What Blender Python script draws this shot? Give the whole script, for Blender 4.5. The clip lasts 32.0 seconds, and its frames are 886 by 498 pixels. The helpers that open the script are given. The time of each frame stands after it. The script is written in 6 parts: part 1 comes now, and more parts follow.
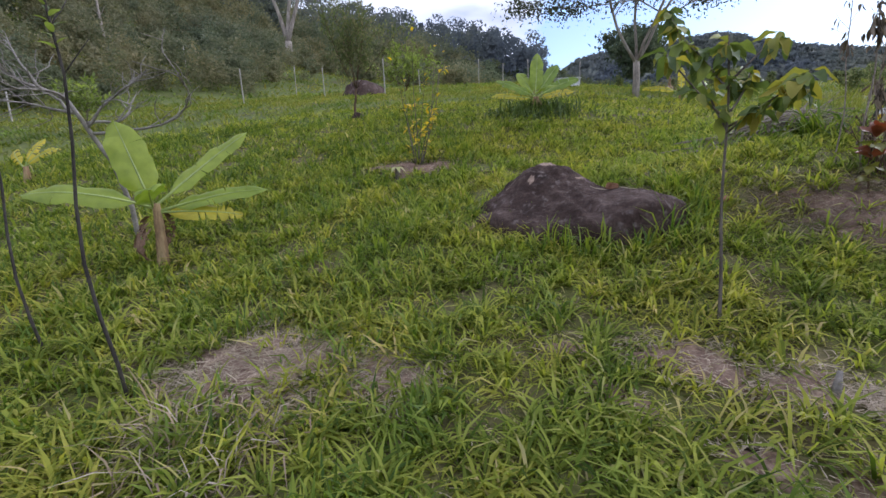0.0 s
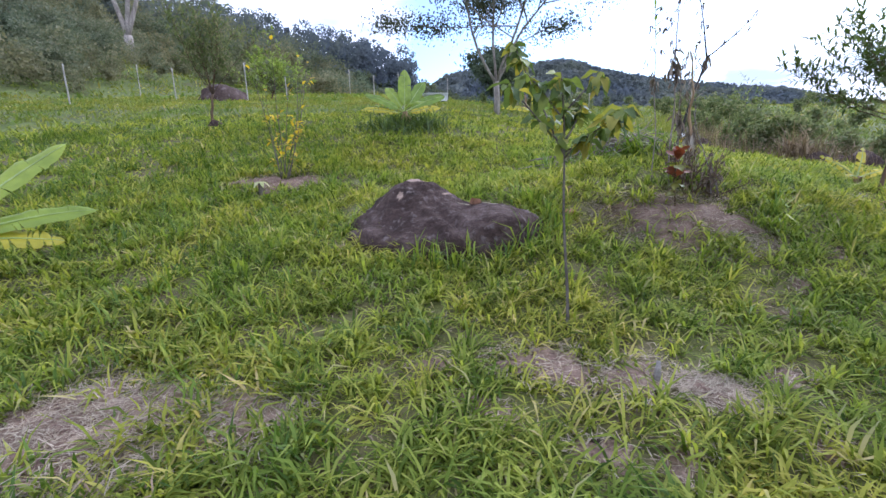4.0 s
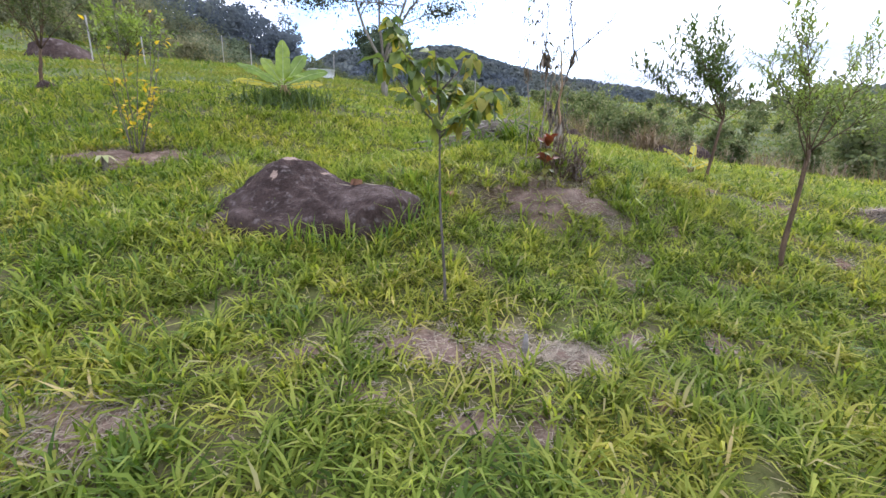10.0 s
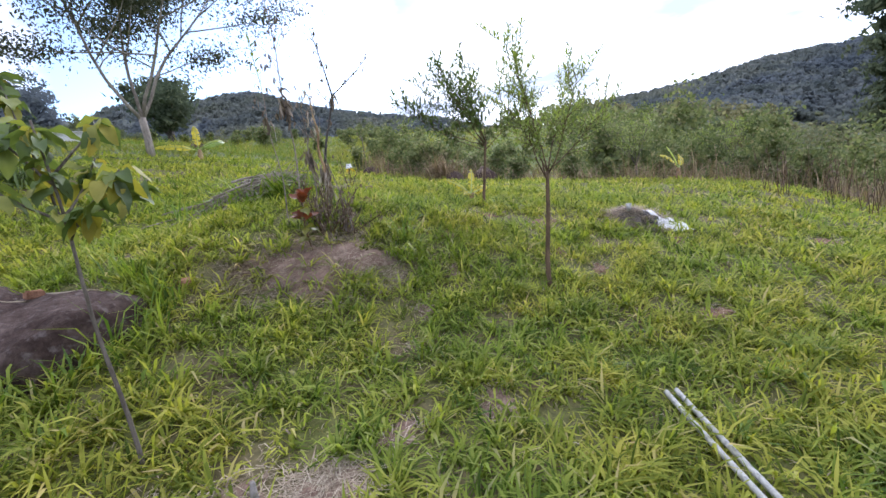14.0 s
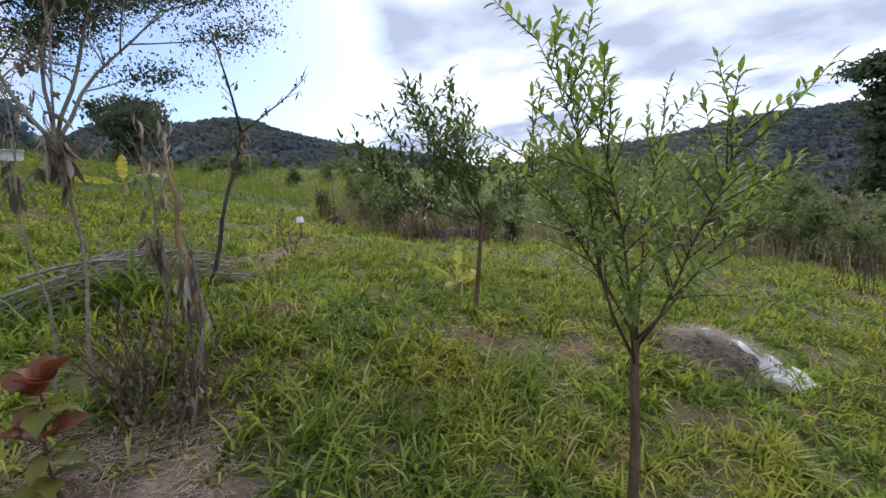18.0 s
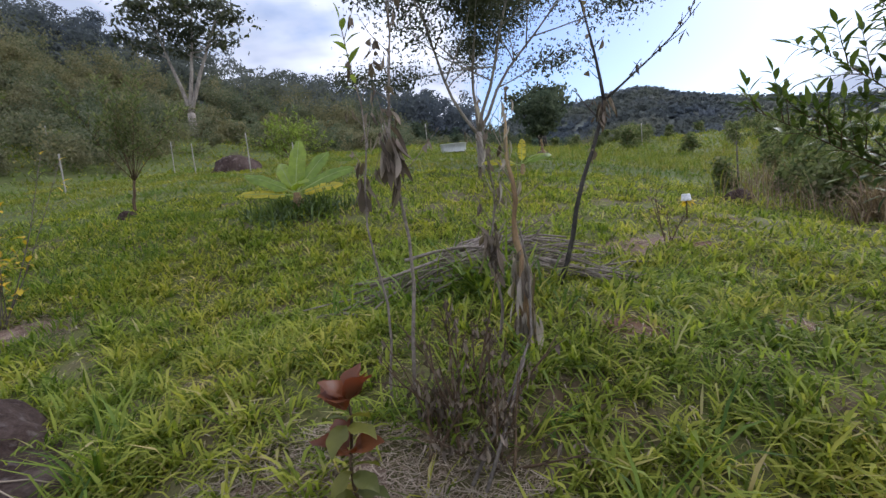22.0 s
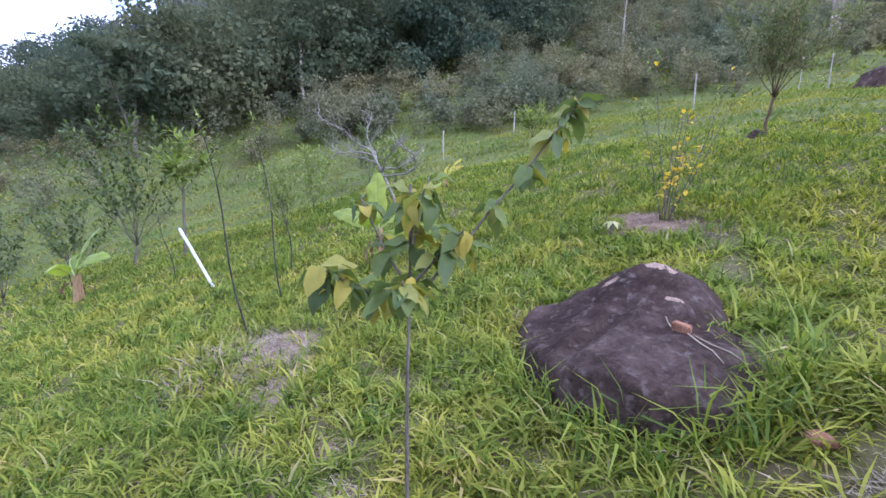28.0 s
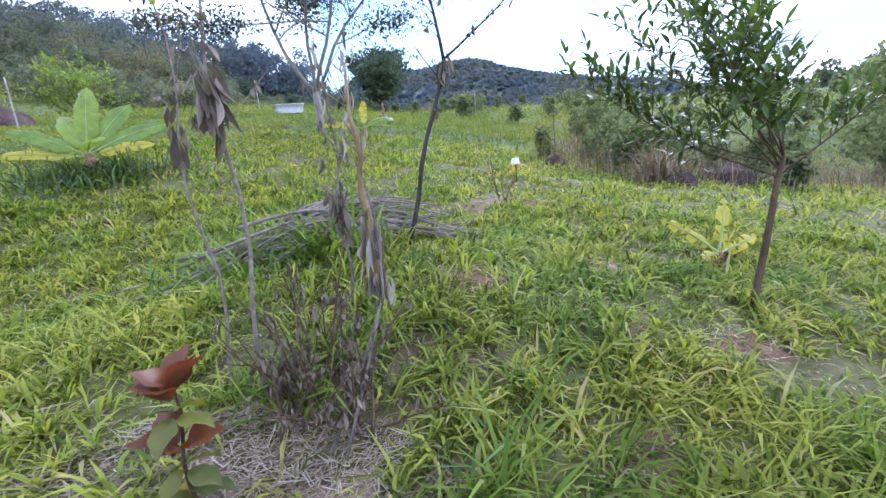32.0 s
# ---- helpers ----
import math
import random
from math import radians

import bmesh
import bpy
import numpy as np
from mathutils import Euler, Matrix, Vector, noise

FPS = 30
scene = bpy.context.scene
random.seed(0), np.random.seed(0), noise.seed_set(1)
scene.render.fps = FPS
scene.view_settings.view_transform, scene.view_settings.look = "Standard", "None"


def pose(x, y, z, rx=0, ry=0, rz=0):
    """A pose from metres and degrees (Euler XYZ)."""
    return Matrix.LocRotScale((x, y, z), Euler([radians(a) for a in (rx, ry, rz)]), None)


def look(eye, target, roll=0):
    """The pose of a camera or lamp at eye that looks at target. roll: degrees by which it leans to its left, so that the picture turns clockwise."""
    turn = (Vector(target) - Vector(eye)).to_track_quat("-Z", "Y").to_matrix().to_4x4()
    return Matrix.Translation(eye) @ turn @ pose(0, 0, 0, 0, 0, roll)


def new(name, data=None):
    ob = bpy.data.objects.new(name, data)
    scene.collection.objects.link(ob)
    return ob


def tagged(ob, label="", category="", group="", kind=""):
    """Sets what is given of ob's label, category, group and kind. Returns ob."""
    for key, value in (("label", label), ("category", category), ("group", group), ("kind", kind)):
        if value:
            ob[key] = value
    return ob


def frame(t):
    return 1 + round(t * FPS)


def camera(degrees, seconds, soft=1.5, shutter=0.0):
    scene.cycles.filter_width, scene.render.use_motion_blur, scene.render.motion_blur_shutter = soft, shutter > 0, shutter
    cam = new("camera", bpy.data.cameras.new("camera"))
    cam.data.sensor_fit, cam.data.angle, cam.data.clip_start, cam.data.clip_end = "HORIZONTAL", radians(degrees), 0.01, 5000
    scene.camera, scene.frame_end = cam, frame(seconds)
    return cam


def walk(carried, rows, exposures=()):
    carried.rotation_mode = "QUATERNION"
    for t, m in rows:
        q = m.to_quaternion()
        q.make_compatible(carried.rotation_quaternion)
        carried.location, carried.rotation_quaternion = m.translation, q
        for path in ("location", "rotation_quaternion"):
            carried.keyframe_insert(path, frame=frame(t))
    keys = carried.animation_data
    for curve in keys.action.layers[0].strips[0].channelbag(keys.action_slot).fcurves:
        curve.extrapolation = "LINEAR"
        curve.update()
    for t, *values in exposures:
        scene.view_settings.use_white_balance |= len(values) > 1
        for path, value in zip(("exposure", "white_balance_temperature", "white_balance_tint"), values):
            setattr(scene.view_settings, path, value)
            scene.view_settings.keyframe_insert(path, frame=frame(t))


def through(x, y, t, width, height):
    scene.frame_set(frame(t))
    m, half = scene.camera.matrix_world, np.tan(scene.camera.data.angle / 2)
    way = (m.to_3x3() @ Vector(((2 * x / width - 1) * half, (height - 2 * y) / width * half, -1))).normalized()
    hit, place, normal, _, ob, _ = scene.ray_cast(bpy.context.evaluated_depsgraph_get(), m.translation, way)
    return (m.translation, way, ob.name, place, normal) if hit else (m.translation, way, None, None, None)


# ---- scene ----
cam = camera(89.0, 32.0, soft=1.5, shutter=0.0)
PATH = [
    (0, (-0.087, 0.022, 1.352), (-0.233, 1.974, 0.945), -2.6),
    (0.5, (-0.117, 0.046, 1.339), (-0.313, 1.975, 0.849), 0.2),
    (1, (-0.124, 0.055, 1.338), (-0.262, 2.003, 0.904), 1.6),
    (1.5, (-0.111, 0.058, 1.345), (-0.201, 2.01, 0.922), 1.5),
    (2, (-0.097, 0.047, 1.353), (-0.017, 2.004, 0.949), 1.3),
    (2.5, (-0.044, 0.056, 1.379), (0.205, 2.006, 1.014), 0.8),
    (4.5, (-0.001, 0.033, 1.414), (0.387, 1.954, 1.019), -2.1),
    (5, (-0.056, 0.028, 1.394), (0.094, 1.979, 0.977), -2.3),
    (5.5, (-0.123, 0.053, 1.391), (-0.312, 2.008, 1.011), -2.9),
    (6, (-0.13, 0.061, 1.397), (-0.393, 2.008, 1.021), -1.1),
    (6.5, (-0.134, 0.051, 1.384), (-0.475, 1.984, 0.998), -0.4),
    (7, (-0.119, 0.052, 1.377), (-0.394, 1.952, 0.819), -0.0),
    (7.5, (-0.101, 0.048, 1.385), (-0.03, 1.981, 0.879), 1.1),
    (8, (-0.089, 0.043, 1.388), (0.012, 1.981, 0.904), -0.0),
    (8.5, (0.045, 0.033, 1.387), (0.639, 1.88, 0.902), 0.1),
    (9, (0.123, 0.038, 1.416), (1.107, 1.731, 1.008), -1.3),
    (9.5, (0.112, 0.052, 1.385), (1.0, 1.786, 0.932), -0.8),
    (10, (0.112, 0.067, 1.383), (0.94, 1.827, 0.92), 0.2),
    (10.5, (0.096, 0.066, 1.378), (0.911, 1.844, 0.961), -0.0),
    (11, (0.106, 0.049, 1.395), (0.909, 1.829, 0.966), -2.1),
    (11.5, (0.142, 0.044, 1.383), (1.063, 1.763, 0.939), -3.4),
    (12, (0.174, 0.001, 1.409), (1.254, 1.641, 1.027), -1.1),
    (12.5, (0.274, -0.036, 1.396), (1.715, 1.28, 0.957), -2.4),
    (13, (0.509, -0.024, 1.383), (2.112, 1.094, 0.961), -6.1),
    (13.5, (0.771, 0.034, 1.429), (2.259, 1.309, 1.03), -8.1),
    (15.5, (1.962, 0.871, 1.676), (3.292, 2.329, 1.35), -6.5),
    (16, (2.232, 1.043, 1.678), (3.663, 2.364, 1.223), -5.9),
    (16.5, (2.59, 1.396, 1.837), (4.29, 2.311, 1.316), -3.4),
    (17, (2.725, 1.559, 1.955), (4.478, 2.442, 1.57), -6.2),
    (17.5, (2.933, 1.717, 1.965), (4.603, 2.801, 1.784), -4.7),
    (18, (3.131, 1.87, 1.976), (4.618, 3.19, 1.761), -4.3),
    (18.5, (3.354, 2.064, 1.94), (4.83, 3.372, 1.608), -3.3),
    (19, (3.45, 2.318, 2.014), (4.868, 3.7, 1.729), -2.0),
    (19.5, (3.569, 2.441, 2.037), (4.612, 4.138, 1.864), -6.0),
    (20, (3.733, 2.505, 2.072), (4.626, 4.286, 1.899), -7.1),
    (20.5, (3.814, 2.53, 2.079), (4.634, 4.351, 1.955), -8.3),
    (21, (3.835, 2.54, 2.088), (4.63, 4.374, 2.032), -7.0),
    (21.5, (3.783, 2.545, 2.081), (4.269, 4.483, 2.004), -5.1),
    (22, (3.717, 2.554, 2.065), (3.766, 4.544, 1.873), -5.8),
    (22.5, (3.716, 2.553, 2.054), (3.761, 4.536, 1.801), -4.0),
    (23, (3.668, 2.551, 2.049), (3.509, 4.527, 1.783), -3.1),
    (23.5, (3.53, 2.553, 2.044), (2.657, 4.332, 1.771), -1.3),
    (24, (3.313, 2.425, 2.063), (2.015, 3.916, 1.763), 1.5),
    (24.5, (3.227, 2.234, 2.149), (1.667, 3.424, 1.761), 1.2),
    (25, (3.106, 1.952, 2.202), (1.276, 2.653, 1.801), -1.9),
    (25.5, (3.07, 1.889, 2.202), (1.187, 2.432, 1.802), -1.7),
    (27.5, (3.061, 2.136, 2.04), (1.309, 2.966, 1.55), -1.5),
    (28, (3.069, 2.129, 2.042), (1.315, 3.001, 1.639), 0.3),
    (28.5, (3.076, 2.125, 2.046), (1.305, 2.969, 1.656), -0.2),
    (29, (3.086, 2.131, 2.05), (1.335, 3.018, 1.667), -0.6),
    (29.5, (3.106, 2.191, 2.043), (1.489, 3.298, 1.643), -1.9),
    (30, (3.129, 2.25, 2.042), (1.715, 3.584, 1.573), -1.7),
    (30.5, (3.19, 2.392, 2.008), (2.267, 4.107, 1.554), -2.4),
    (31, (3.336, 2.477, 2.041), (2.957, 4.407, 1.682), -5.2),
    (31.5, (3.575, 2.599, 2.046), (3.83, 4.547, 1.673), -6.2),
    (32, (3.719, 2.643, 2.012), (4.402, 4.479, 1.611), -5.7),
]
walk(cam, [(t, look(eye, target, roll)) for t, eye, target, roll in PATH],
     exposures=[(0.0, -0.41, 5700, 19), (1.0, -0.05, 5350, 20), (5.0, 0.12, 5300, 20), (6.0, 0.16, 5250, 22), (7.0, 0.2, 5120, 24), (8.0, 0.2, 5200, 22), (9.0, 0.3, 5550, 19), (13.0, 0.2, 5700, 18), (16.0, -0.06, 5650, 20), (17.0, -0.15, 5650, 17), (18.0, -0.58, 5800, 15), (19.0, -0.7, 5900, 16),
                (21.0, -0.56, 5850, 16), (22.0, -0.56, 5800, 17), (23.0, -0.32, 5700, 19), (24.0, -0.06, 5250, 22), (25.0, 0.12, 5150, 19), (29.0, 0.4, 5050, 30), (30.0, 0.42, 5050, 28), (31.0, 0.46, 4850, 20), (32.0, 0.44, 5000, 19)])


# ---------------------------------------------------------------- light
SUN_YAW, SUN_EL = 52.0, 34.0        # degrees to the right of +y, above the level
sun_way = Vector((math.sin(radians(SUN_YAW)) * math.cos(radians(SUN_EL)),
                  math.cos(radians(SUN_YAW)) * math.cos(radians(SUN_EL)), math.sin(radians(SUN_EL))))
lamp = bpy.data.lights.new("sun", "SUN")
lamp.energy, lamp.angle, lamp.color = 2.9, radians(28), (1.0, 0.95, 0.86)
sun = new("sun", lamp)
sun.matrix_world = look(sun_way * 60, (0, 0, 0))

world = bpy.data.worlds.new("sky")
scene.world = world
world.use_nodes = True
wt = world.node_tree
wt.nodes.clear()


def wnode(kind, **settings):
    n = wt.nodes.new(kind)
    for key, value in settings.items():
        if key == "op":
            n.operation = value
        elif key == "sky":
            n.sky_type = value
    return n


sky = wnode("ShaderNodeTexSky", sky="NISHITA")
sky.sun_disc, sky.sun_elevation, sky.sun_rotation = False, radians(SUN_EL), radians(SUN_YAW)
sky.air_density, sky.dust_density, sky.ozone_density = 1.0, 0.6, 1.4
coord = wnode("ShaderNodeTexCoord")
sep = wnode("ShaderNodeSeparateXYZ")
wt.links.new(coord.outputs["Generated"], sep.inputs[0])
# the clouds lie on a flat layer overhead: x and y are divided by the height
lift = wnode("ShaderNodeMath", op="MAXIMUM")
lift.inputs[1].default_value = 0.0
wt.links.new(sep.outputs["Z"], lift.inputs[0])
plus = wnode("ShaderNodeMath", op="ADD")
plus.inputs[1].default_value = 0.14
wt.links.new(lift.outputs[0], plus.inputs[0])
over = []
for axis in ("X", "Y"):
    d = wnode("ShaderNodeMath", op="DIVIDE")
    wt.links.new(sep.outputs[axis], d.inputs[0])
    wt.links.new(plus.outputs[0], d.inputs[1])
    over.append(d)
flat = wnode("ShaderNodeCombineXYZ")
for n, d in enumerate(over):
    wt.links.new(d.outputs[0], flat.inputs[n])
cloud = wnode("ShaderNodeTexNoise")
cloud.inputs["Scale"].default_value, cloud.inputs["Detail"].default_value, cloud.inputs["Roughness"].default_value = 0.62, 7.0, 0.55
wt.links.new(flat.outputs[0], cloud.inputs["Vector"])
cover = wnode("ShaderNodeValToRGB")
cover.color_ramp.elements[0].position, cover.color_ramp.elements[1].position = 0.33, 0.47
# a wide gap in the clouds above the meadow's end
gap = wnode("ShaderNodeVectorMath", op="DOT_PRODUCT")
gap.inputs[1].default_value = (math.sin(radians(24)) * math.cos(radians(17)), math.cos(radians(24)) * math.cos(radians(17)), math.sin(radians(17)))
wt.links.new(coord.outputs["Generated"], gap.inputs[0])
clear = wnode("ShaderNodeMapRange")
clear.inputs["From Min"].default_value, clear.inputs["From Max"].default_value = 0.935, 0.985
clear.inputs["To Min"].default_value, clear.inputs["To Max"].default_value = 0.0, 0.34
wt.links.new(gap.outputs["Value"], clear.inputs["Value"])
less = wnode("ShaderNodeMath", op="SUBTRACT")
wt.links.new(cloud.outputs["Fac"], less.inputs[0])
wt.links.new(clear.outputs[0], less.inputs[1])
wt.links.new(less.outputs[0], cover.inputs[0])
shade = wnode("ShaderNodeTexNoise")
shade.inputs["Scale"].default_value, shade.inputs["Detail"].default_value = 0.9, 5.0
wt.links.new(flat.outputs[0], shade.inputs["Vector"])
tone = wnode("ShaderNodeValToRGB")
tone.color_ramp.elements[0].position, tone.color_ramp.elements[1].position = 0.40, 0.60
tone.color_ramp.elements[0].color, tone.color_ramp.elements[1].color = (3.8, 4.2, 4.9, 1), (9.8, 9.9, 10.2, 1)
wt.links.new(shade.outputs["Fac"], tone.inputs[0])
blend = wnode("ShaderNodeMixRGB")
wt.links.new(cover.outputs["Color"], blend.inputs["Fac"])
wt.links.new(sky.outputs[0], blend.inputs["Color1"])
wt.links.new(tone.outputs[0], blend.inputs["Color2"])
back = wnode("ShaderNodeBackground")
back.inputs["Strength"].default_value = 0.225
wt.links.new(blend.outputs[0], back.inputs["Color"])
out = wnode("ShaderNodeOutputWorld")
wt.links.new(back.outputs[0], out.inputs["Surface"])


# ---------------------------------------------------------------- lie of the land
def smooth(a, b, x):
    t = np.clip((x - a) / (b - a), 0, 1)
    return t * t * (3 - 2 * t)


def meadow(x, y):
    """The near slope: it climbs steadily away from the start, falls off to both sides, and swells under the brush pile."""
    c = np.clip
    z = -0.4 + 0.2147 * c(y, -6, 8) + 0.209 * c(y - 8, 0, 10) + 0.158 * c(y - 18, 0, 30)
    z = z - 0.0325 * c(-x, 0, 16) + 0.0037 * c(-x, 0, 16) * c(y - 3, 0, 12)
    z = z + 0.042 * c(x - 4, 0, 4) - 0.027 * c(x - 8, 0, 12) - 0.014 * c(x - 4, 0, 12) * c(y - 3, 0, 8)
    z = z + 0.49 * np.exp(-((x - 3.9) / 2.4) ** 2 - ((y - 5.1) / 1.4) ** 2) + 0.2 * np.exp(-((x - 4.5) / 1.3) ** 2 - ((y - 6.5) / 1.0) ** 2)
    z = z + 0.28 * np.exp(-(((x - 1.3) / 2.4) ** 2 + ((y - 11) / 2.2) ** 2))
    z = z - 0.12 * c(x - 7, 0, 10) * smooth(2, -4, y)
    return z - 0.1 * c(x - 14, 0, 50) * smooth(22, 6, y)              # falls to the valley


# skylines: azimuth, then the height in degrees at which the hill stands over the path
NEAR_HILL = ((-150, -135, -120, -116, -112, -107, -100, -80, -60, -36, -26, -16, -8, 2, 10, 18, 30, 42), (0, 1, 2, 3, 4.5, 7, 11.5, 21, 23, 22, 20.2, 17.2, 16, 14, 11.2, 8, 4, 0))
FAR_HILL = ((4, 12, 16, 21, 24, 27, 30, 33, 37, 42, 48, 51, 55, 58, 61, 67, 75, 82, 89, 96, 101, 106, 111, 117, 130, 160), (4, 10, 10.6, 10.4, 10.9, 10.9, 9.8, 8.9, 8, 7, 6, 4.9, 3.8, 3, 3.4, 5.2, 5.5, 6.5, 6.6, 6.0, 6.0, 7.8, 9.7, 11, 9, 0))


def land(x, y):
    """Height of the ground, for arrays of x and y: a grassy slope, wooded hills far behind."""
    x, y = np.asarray(x, float), np.asarray(y, float)
    r, way = np.hypot(x, y), np.degrees(np.arctan2(x, y))
    start = np.interp(way, (-100, -60, -30, -10, 10), (17, 20, 30, 44, 60))
    climb = np.clip((r - start) / (150 - start), 0, 1) ** np.interp(way, (-100, -60, -20), (1.1, 1.2, 1.35))
    crest = 150 * np.tan(np.radians(np.interp(way, *NEAR_HILL))) - 5 - meadow(150 * np.sin(np.radians(way)), 150 * np.cos(np.radians(way)))
    ridge = 420 * np.tan(np.radians(np.interp(way, *FAR_HILL))) - 5 - meadow(420 * np.sin(np.radians(way)), 420 * np.cos(np.radians(way)))
    hill = np.maximum(np.maximum(crest, 0) * climb, np.maximum(ridge, 0) * smooth(170, 420, r))
    rough = 0.03 * np.sin(x * 1.7 + 0.6 * np.sin(y * 1.3)) * np.cos(y * 1.9 + 0.4) + 0.015 * np.sin(x * 4.1 + 1) * np.sin(y * 3.7)
    return meadow(x, y) + hill + rough


def ground_z(x, y):
    return float(land(x, y))


# ---- end of land
# ---------------------------------------------------------------- materials
def nodes_of(name):
    m = bpy.data.materials.new(name)
    m.use_nodes = True
    t = m.node_tree
    t.nodes.clear()
    end = t.nodes.new("ShaderNodeOutputMaterial")
    return m, t, end


def noise_fac(t, scale, detail=5.0, rough=0.55, stretch=None):
    pos = t.nodes.new("ShaderNodeTexCoord")
    n = t.nodes.new("ShaderNodeTexNoise")
    n.inputs["Scale"].default_value, n.inputs["Detail"].default_value, n.inputs["Roughness"].default_value = scale, detail, rough
    if stretch:
        mapping = t.nodes.new("ShaderNodeMapping")
        mapping.inputs["Scale"].default_value = stretch
        t.links.new(pos.outputs["Object"], mapping.inputs["Vector"])
        t.links.new(mapping.outputs[0], n.inputs["Vector"])
    else:
        t.links.new(pos.outputs["Object"], n.inputs["Vector"])
    return n.outputs["Fac"]


def ramp(t, fac, stops):
    r = t.nodes.new("ShaderNodeValToRGB")
    while len(r.color_ramp.elements) < len(stops):
        r.color_ramp.elements.new(0.5)
    for e, (at, colour) in zip(r.color_ramp.elements, stops):
        e.position, e.color = at, (*colour, 1)
    t.links.new(fac, r.inputs[0])
    return r.outputs[0]


def mix(t, fac, a, b, kind="MIX"):
    n = t.nodes.new("ShaderNodeMixRGB")
    n.blend_type = kind
    if isinstance(fac, float):
        n.inputs[0].default_value = fac
    else:
        t.links.new(fac, n.inputs[0])
    for socket, value in ((n.inputs[1], a), (n.inputs[2], b)):
        if isinstance(value, tuple):
            socket.default_value = (*value, 1)
        else:
            t.links.new(value, socket)
    return n.outputs[0]


def surface(name, stops, scale, rough=0.85, bump=0.3, bump_scale=None, fine=None, stretch=None, metal=0.0, spec=0.3):
    """A solid, uneven surface: a coarse tone from stops, a finer grain over it, and relief."""
    m, t, end = nodes_of(name)
    col = ramp(t, noise_fac(t, scale, stretch=stretch), stops)
    grain = ramp(t, noise_fac(t, fine or scale * 7, 6, 0.65, stretch), [(0.3, (0.55, 0.55, 0.55)), (0.7, (1.25, 1.22, 1.2))])
    col = mix(t, 1.0, col, grain, "MULTIPLY")
    b = t.nodes.new("ShaderNodeBsdfPrincipled")
    b.inputs["Roughness"].default_value, b.inputs["Metallic"].default_value = rough, metal
    b.inputs["Specular IOR Level"].default_value = spec
    t.links.new(col, b.inputs["Base Color"])
    if bump:
        n = t.nodes.new("ShaderNodeBump")
        n.inputs["Strength"].default_value, n.inputs["Distance"].default_value = bump, 0.02
        t.links.new(noise_fac(t, bump_scale or scale * 5, 8, 0.7, stretch), n.inputs["Height"])
        t.links.new(n.outputs[0], b.inputs["Normal"])
    t.links.new(b.outputs[0], end.inputs[0])
    return m


def leafy(name, stops, through=0.35, rough=0.5, scale=3.0, by="island", spec=0.35, glow=(1.25, 1.3, 0.6), drift=None, wide=0.42):
    """Leaves: a tone of its own for each leaf, blotches over it, and light that passes through."""
    m, t, end = nodes_of(name)
    if by == "island":
        pick = t.nodes.new("ShaderNodeNewGeometry").outputs["Random Per Island"]
    else:
        pick = t.nodes.new("ShaderNodeObjectInfo").outputs["Random"]
    col = ramp(t, pick, stops)
    blot = ramp(t, noise_fac(t, scale, 4), [(0.3, (0.72, 0.75, 0.7)), (0.7, (1.2, 1.15, 1.15))])
    col = mix(t, 1.0, col, blot, "MULTIPLY")
    if drift:      # wide swathes of a lusher and a drier tone
        swathe = ramp(t, noise_fac(t, wide, 3), [(0.36, drift[0]), (0.62, drift[1])])
        col = mix(t, 1.0, col, swathe, "MULTIPLY")
    b = t.nodes.new("ShaderNodeBsdfPrincipled")
    b.inputs["Roughness"].default_value, b.inputs["Specular IOR Level"].default_value = rough, spec
    t.links.new(col, b.inputs["Base Color"])
    thin = t.nodes.new("ShaderNodeBsdfTranslucent")
    t.links.new(mix(t, 1.0, col, glow, "MULTIPLY"), thin.inputs["Color"])
    both = t.nodes.new("ShaderNodeMixShader")
    both.inputs[0].default_value = through
    t.links.new(b.outputs[0], both.inputs[1])
    t.links.new(thin.outputs[0], both.inputs[2])
    t.links.new(both.outputs[0], end.inputs[0])
    return m


M_GROUND = surface("ground_soil", [(0.28, (0.13, 0.09, 0.055)), (0.45, (0.13, 0.115, 0.05)), (0.62, (0.12, 0.13, 0.035)), (0.8, (0.15, 0.15, 0.05))], 1.6, 0.95, 0.5, 16.0, 26.0)
M_MEADOW = surface("meadow_turf", [(0.3, (0.085, 0.085, 0.028)), (0.5, (0.1, 0.13, 0.03)), (0.75, (0.15, 0.165, 0.045))], 0.35, 0.95, 0.6, 6.0, 5.0)
# far forest floor, its colour paled to match the haze-tinted canopy
M_FLOOR_HAZED = surface("forest_floor", [(0.3, (0.075, 0.09, 0.075)), (0.7, (0.115, 0.13, 0.115))], 0.08, 0.95, 0.5, 1.0, 0.6)
M_GRASS = leafy("grass_blades", [(0.0, (0.06, 0.095, 0.016)), (0.3, (0.215, 0.265, 0.042)), (0.7, (0.36, 0.39, 0.07)), (0.93, (0.385, 0.39, 0.09)), (0.985, (0.48, 0.42, 0.2))], 0.45, 0.7, 2.2, spec=0.1, drift=((0.84, 0.96, 1.0), (1.12, 1.04, 1.05)), wide=1.1)
M_GRASS_FAR = leafy("meadow_blades", [(0.0, (0.13, 0.175, 0.035)), (0.5, (0.19, 0.24, 0.045)), (0.9, (0.25, 0.275, 0.065)), (1.0, (0.32, 0.29, 0.11))], 0.35, 0.7, 0.25, spec=0.12, drift=((0.75, 0.9, 1.0), (1.3, 1.08, 1.1)))
M_GRASS_LONG = leafy("long_grass_blades", [(0.0, (0.065, 0.12, 0.018)), (0.5, (0.15, 0.225, 0.03)), (1.0, (0.29, 0.335, 0.05))], 0.38, 0.55, 0.9, spec=0.25)
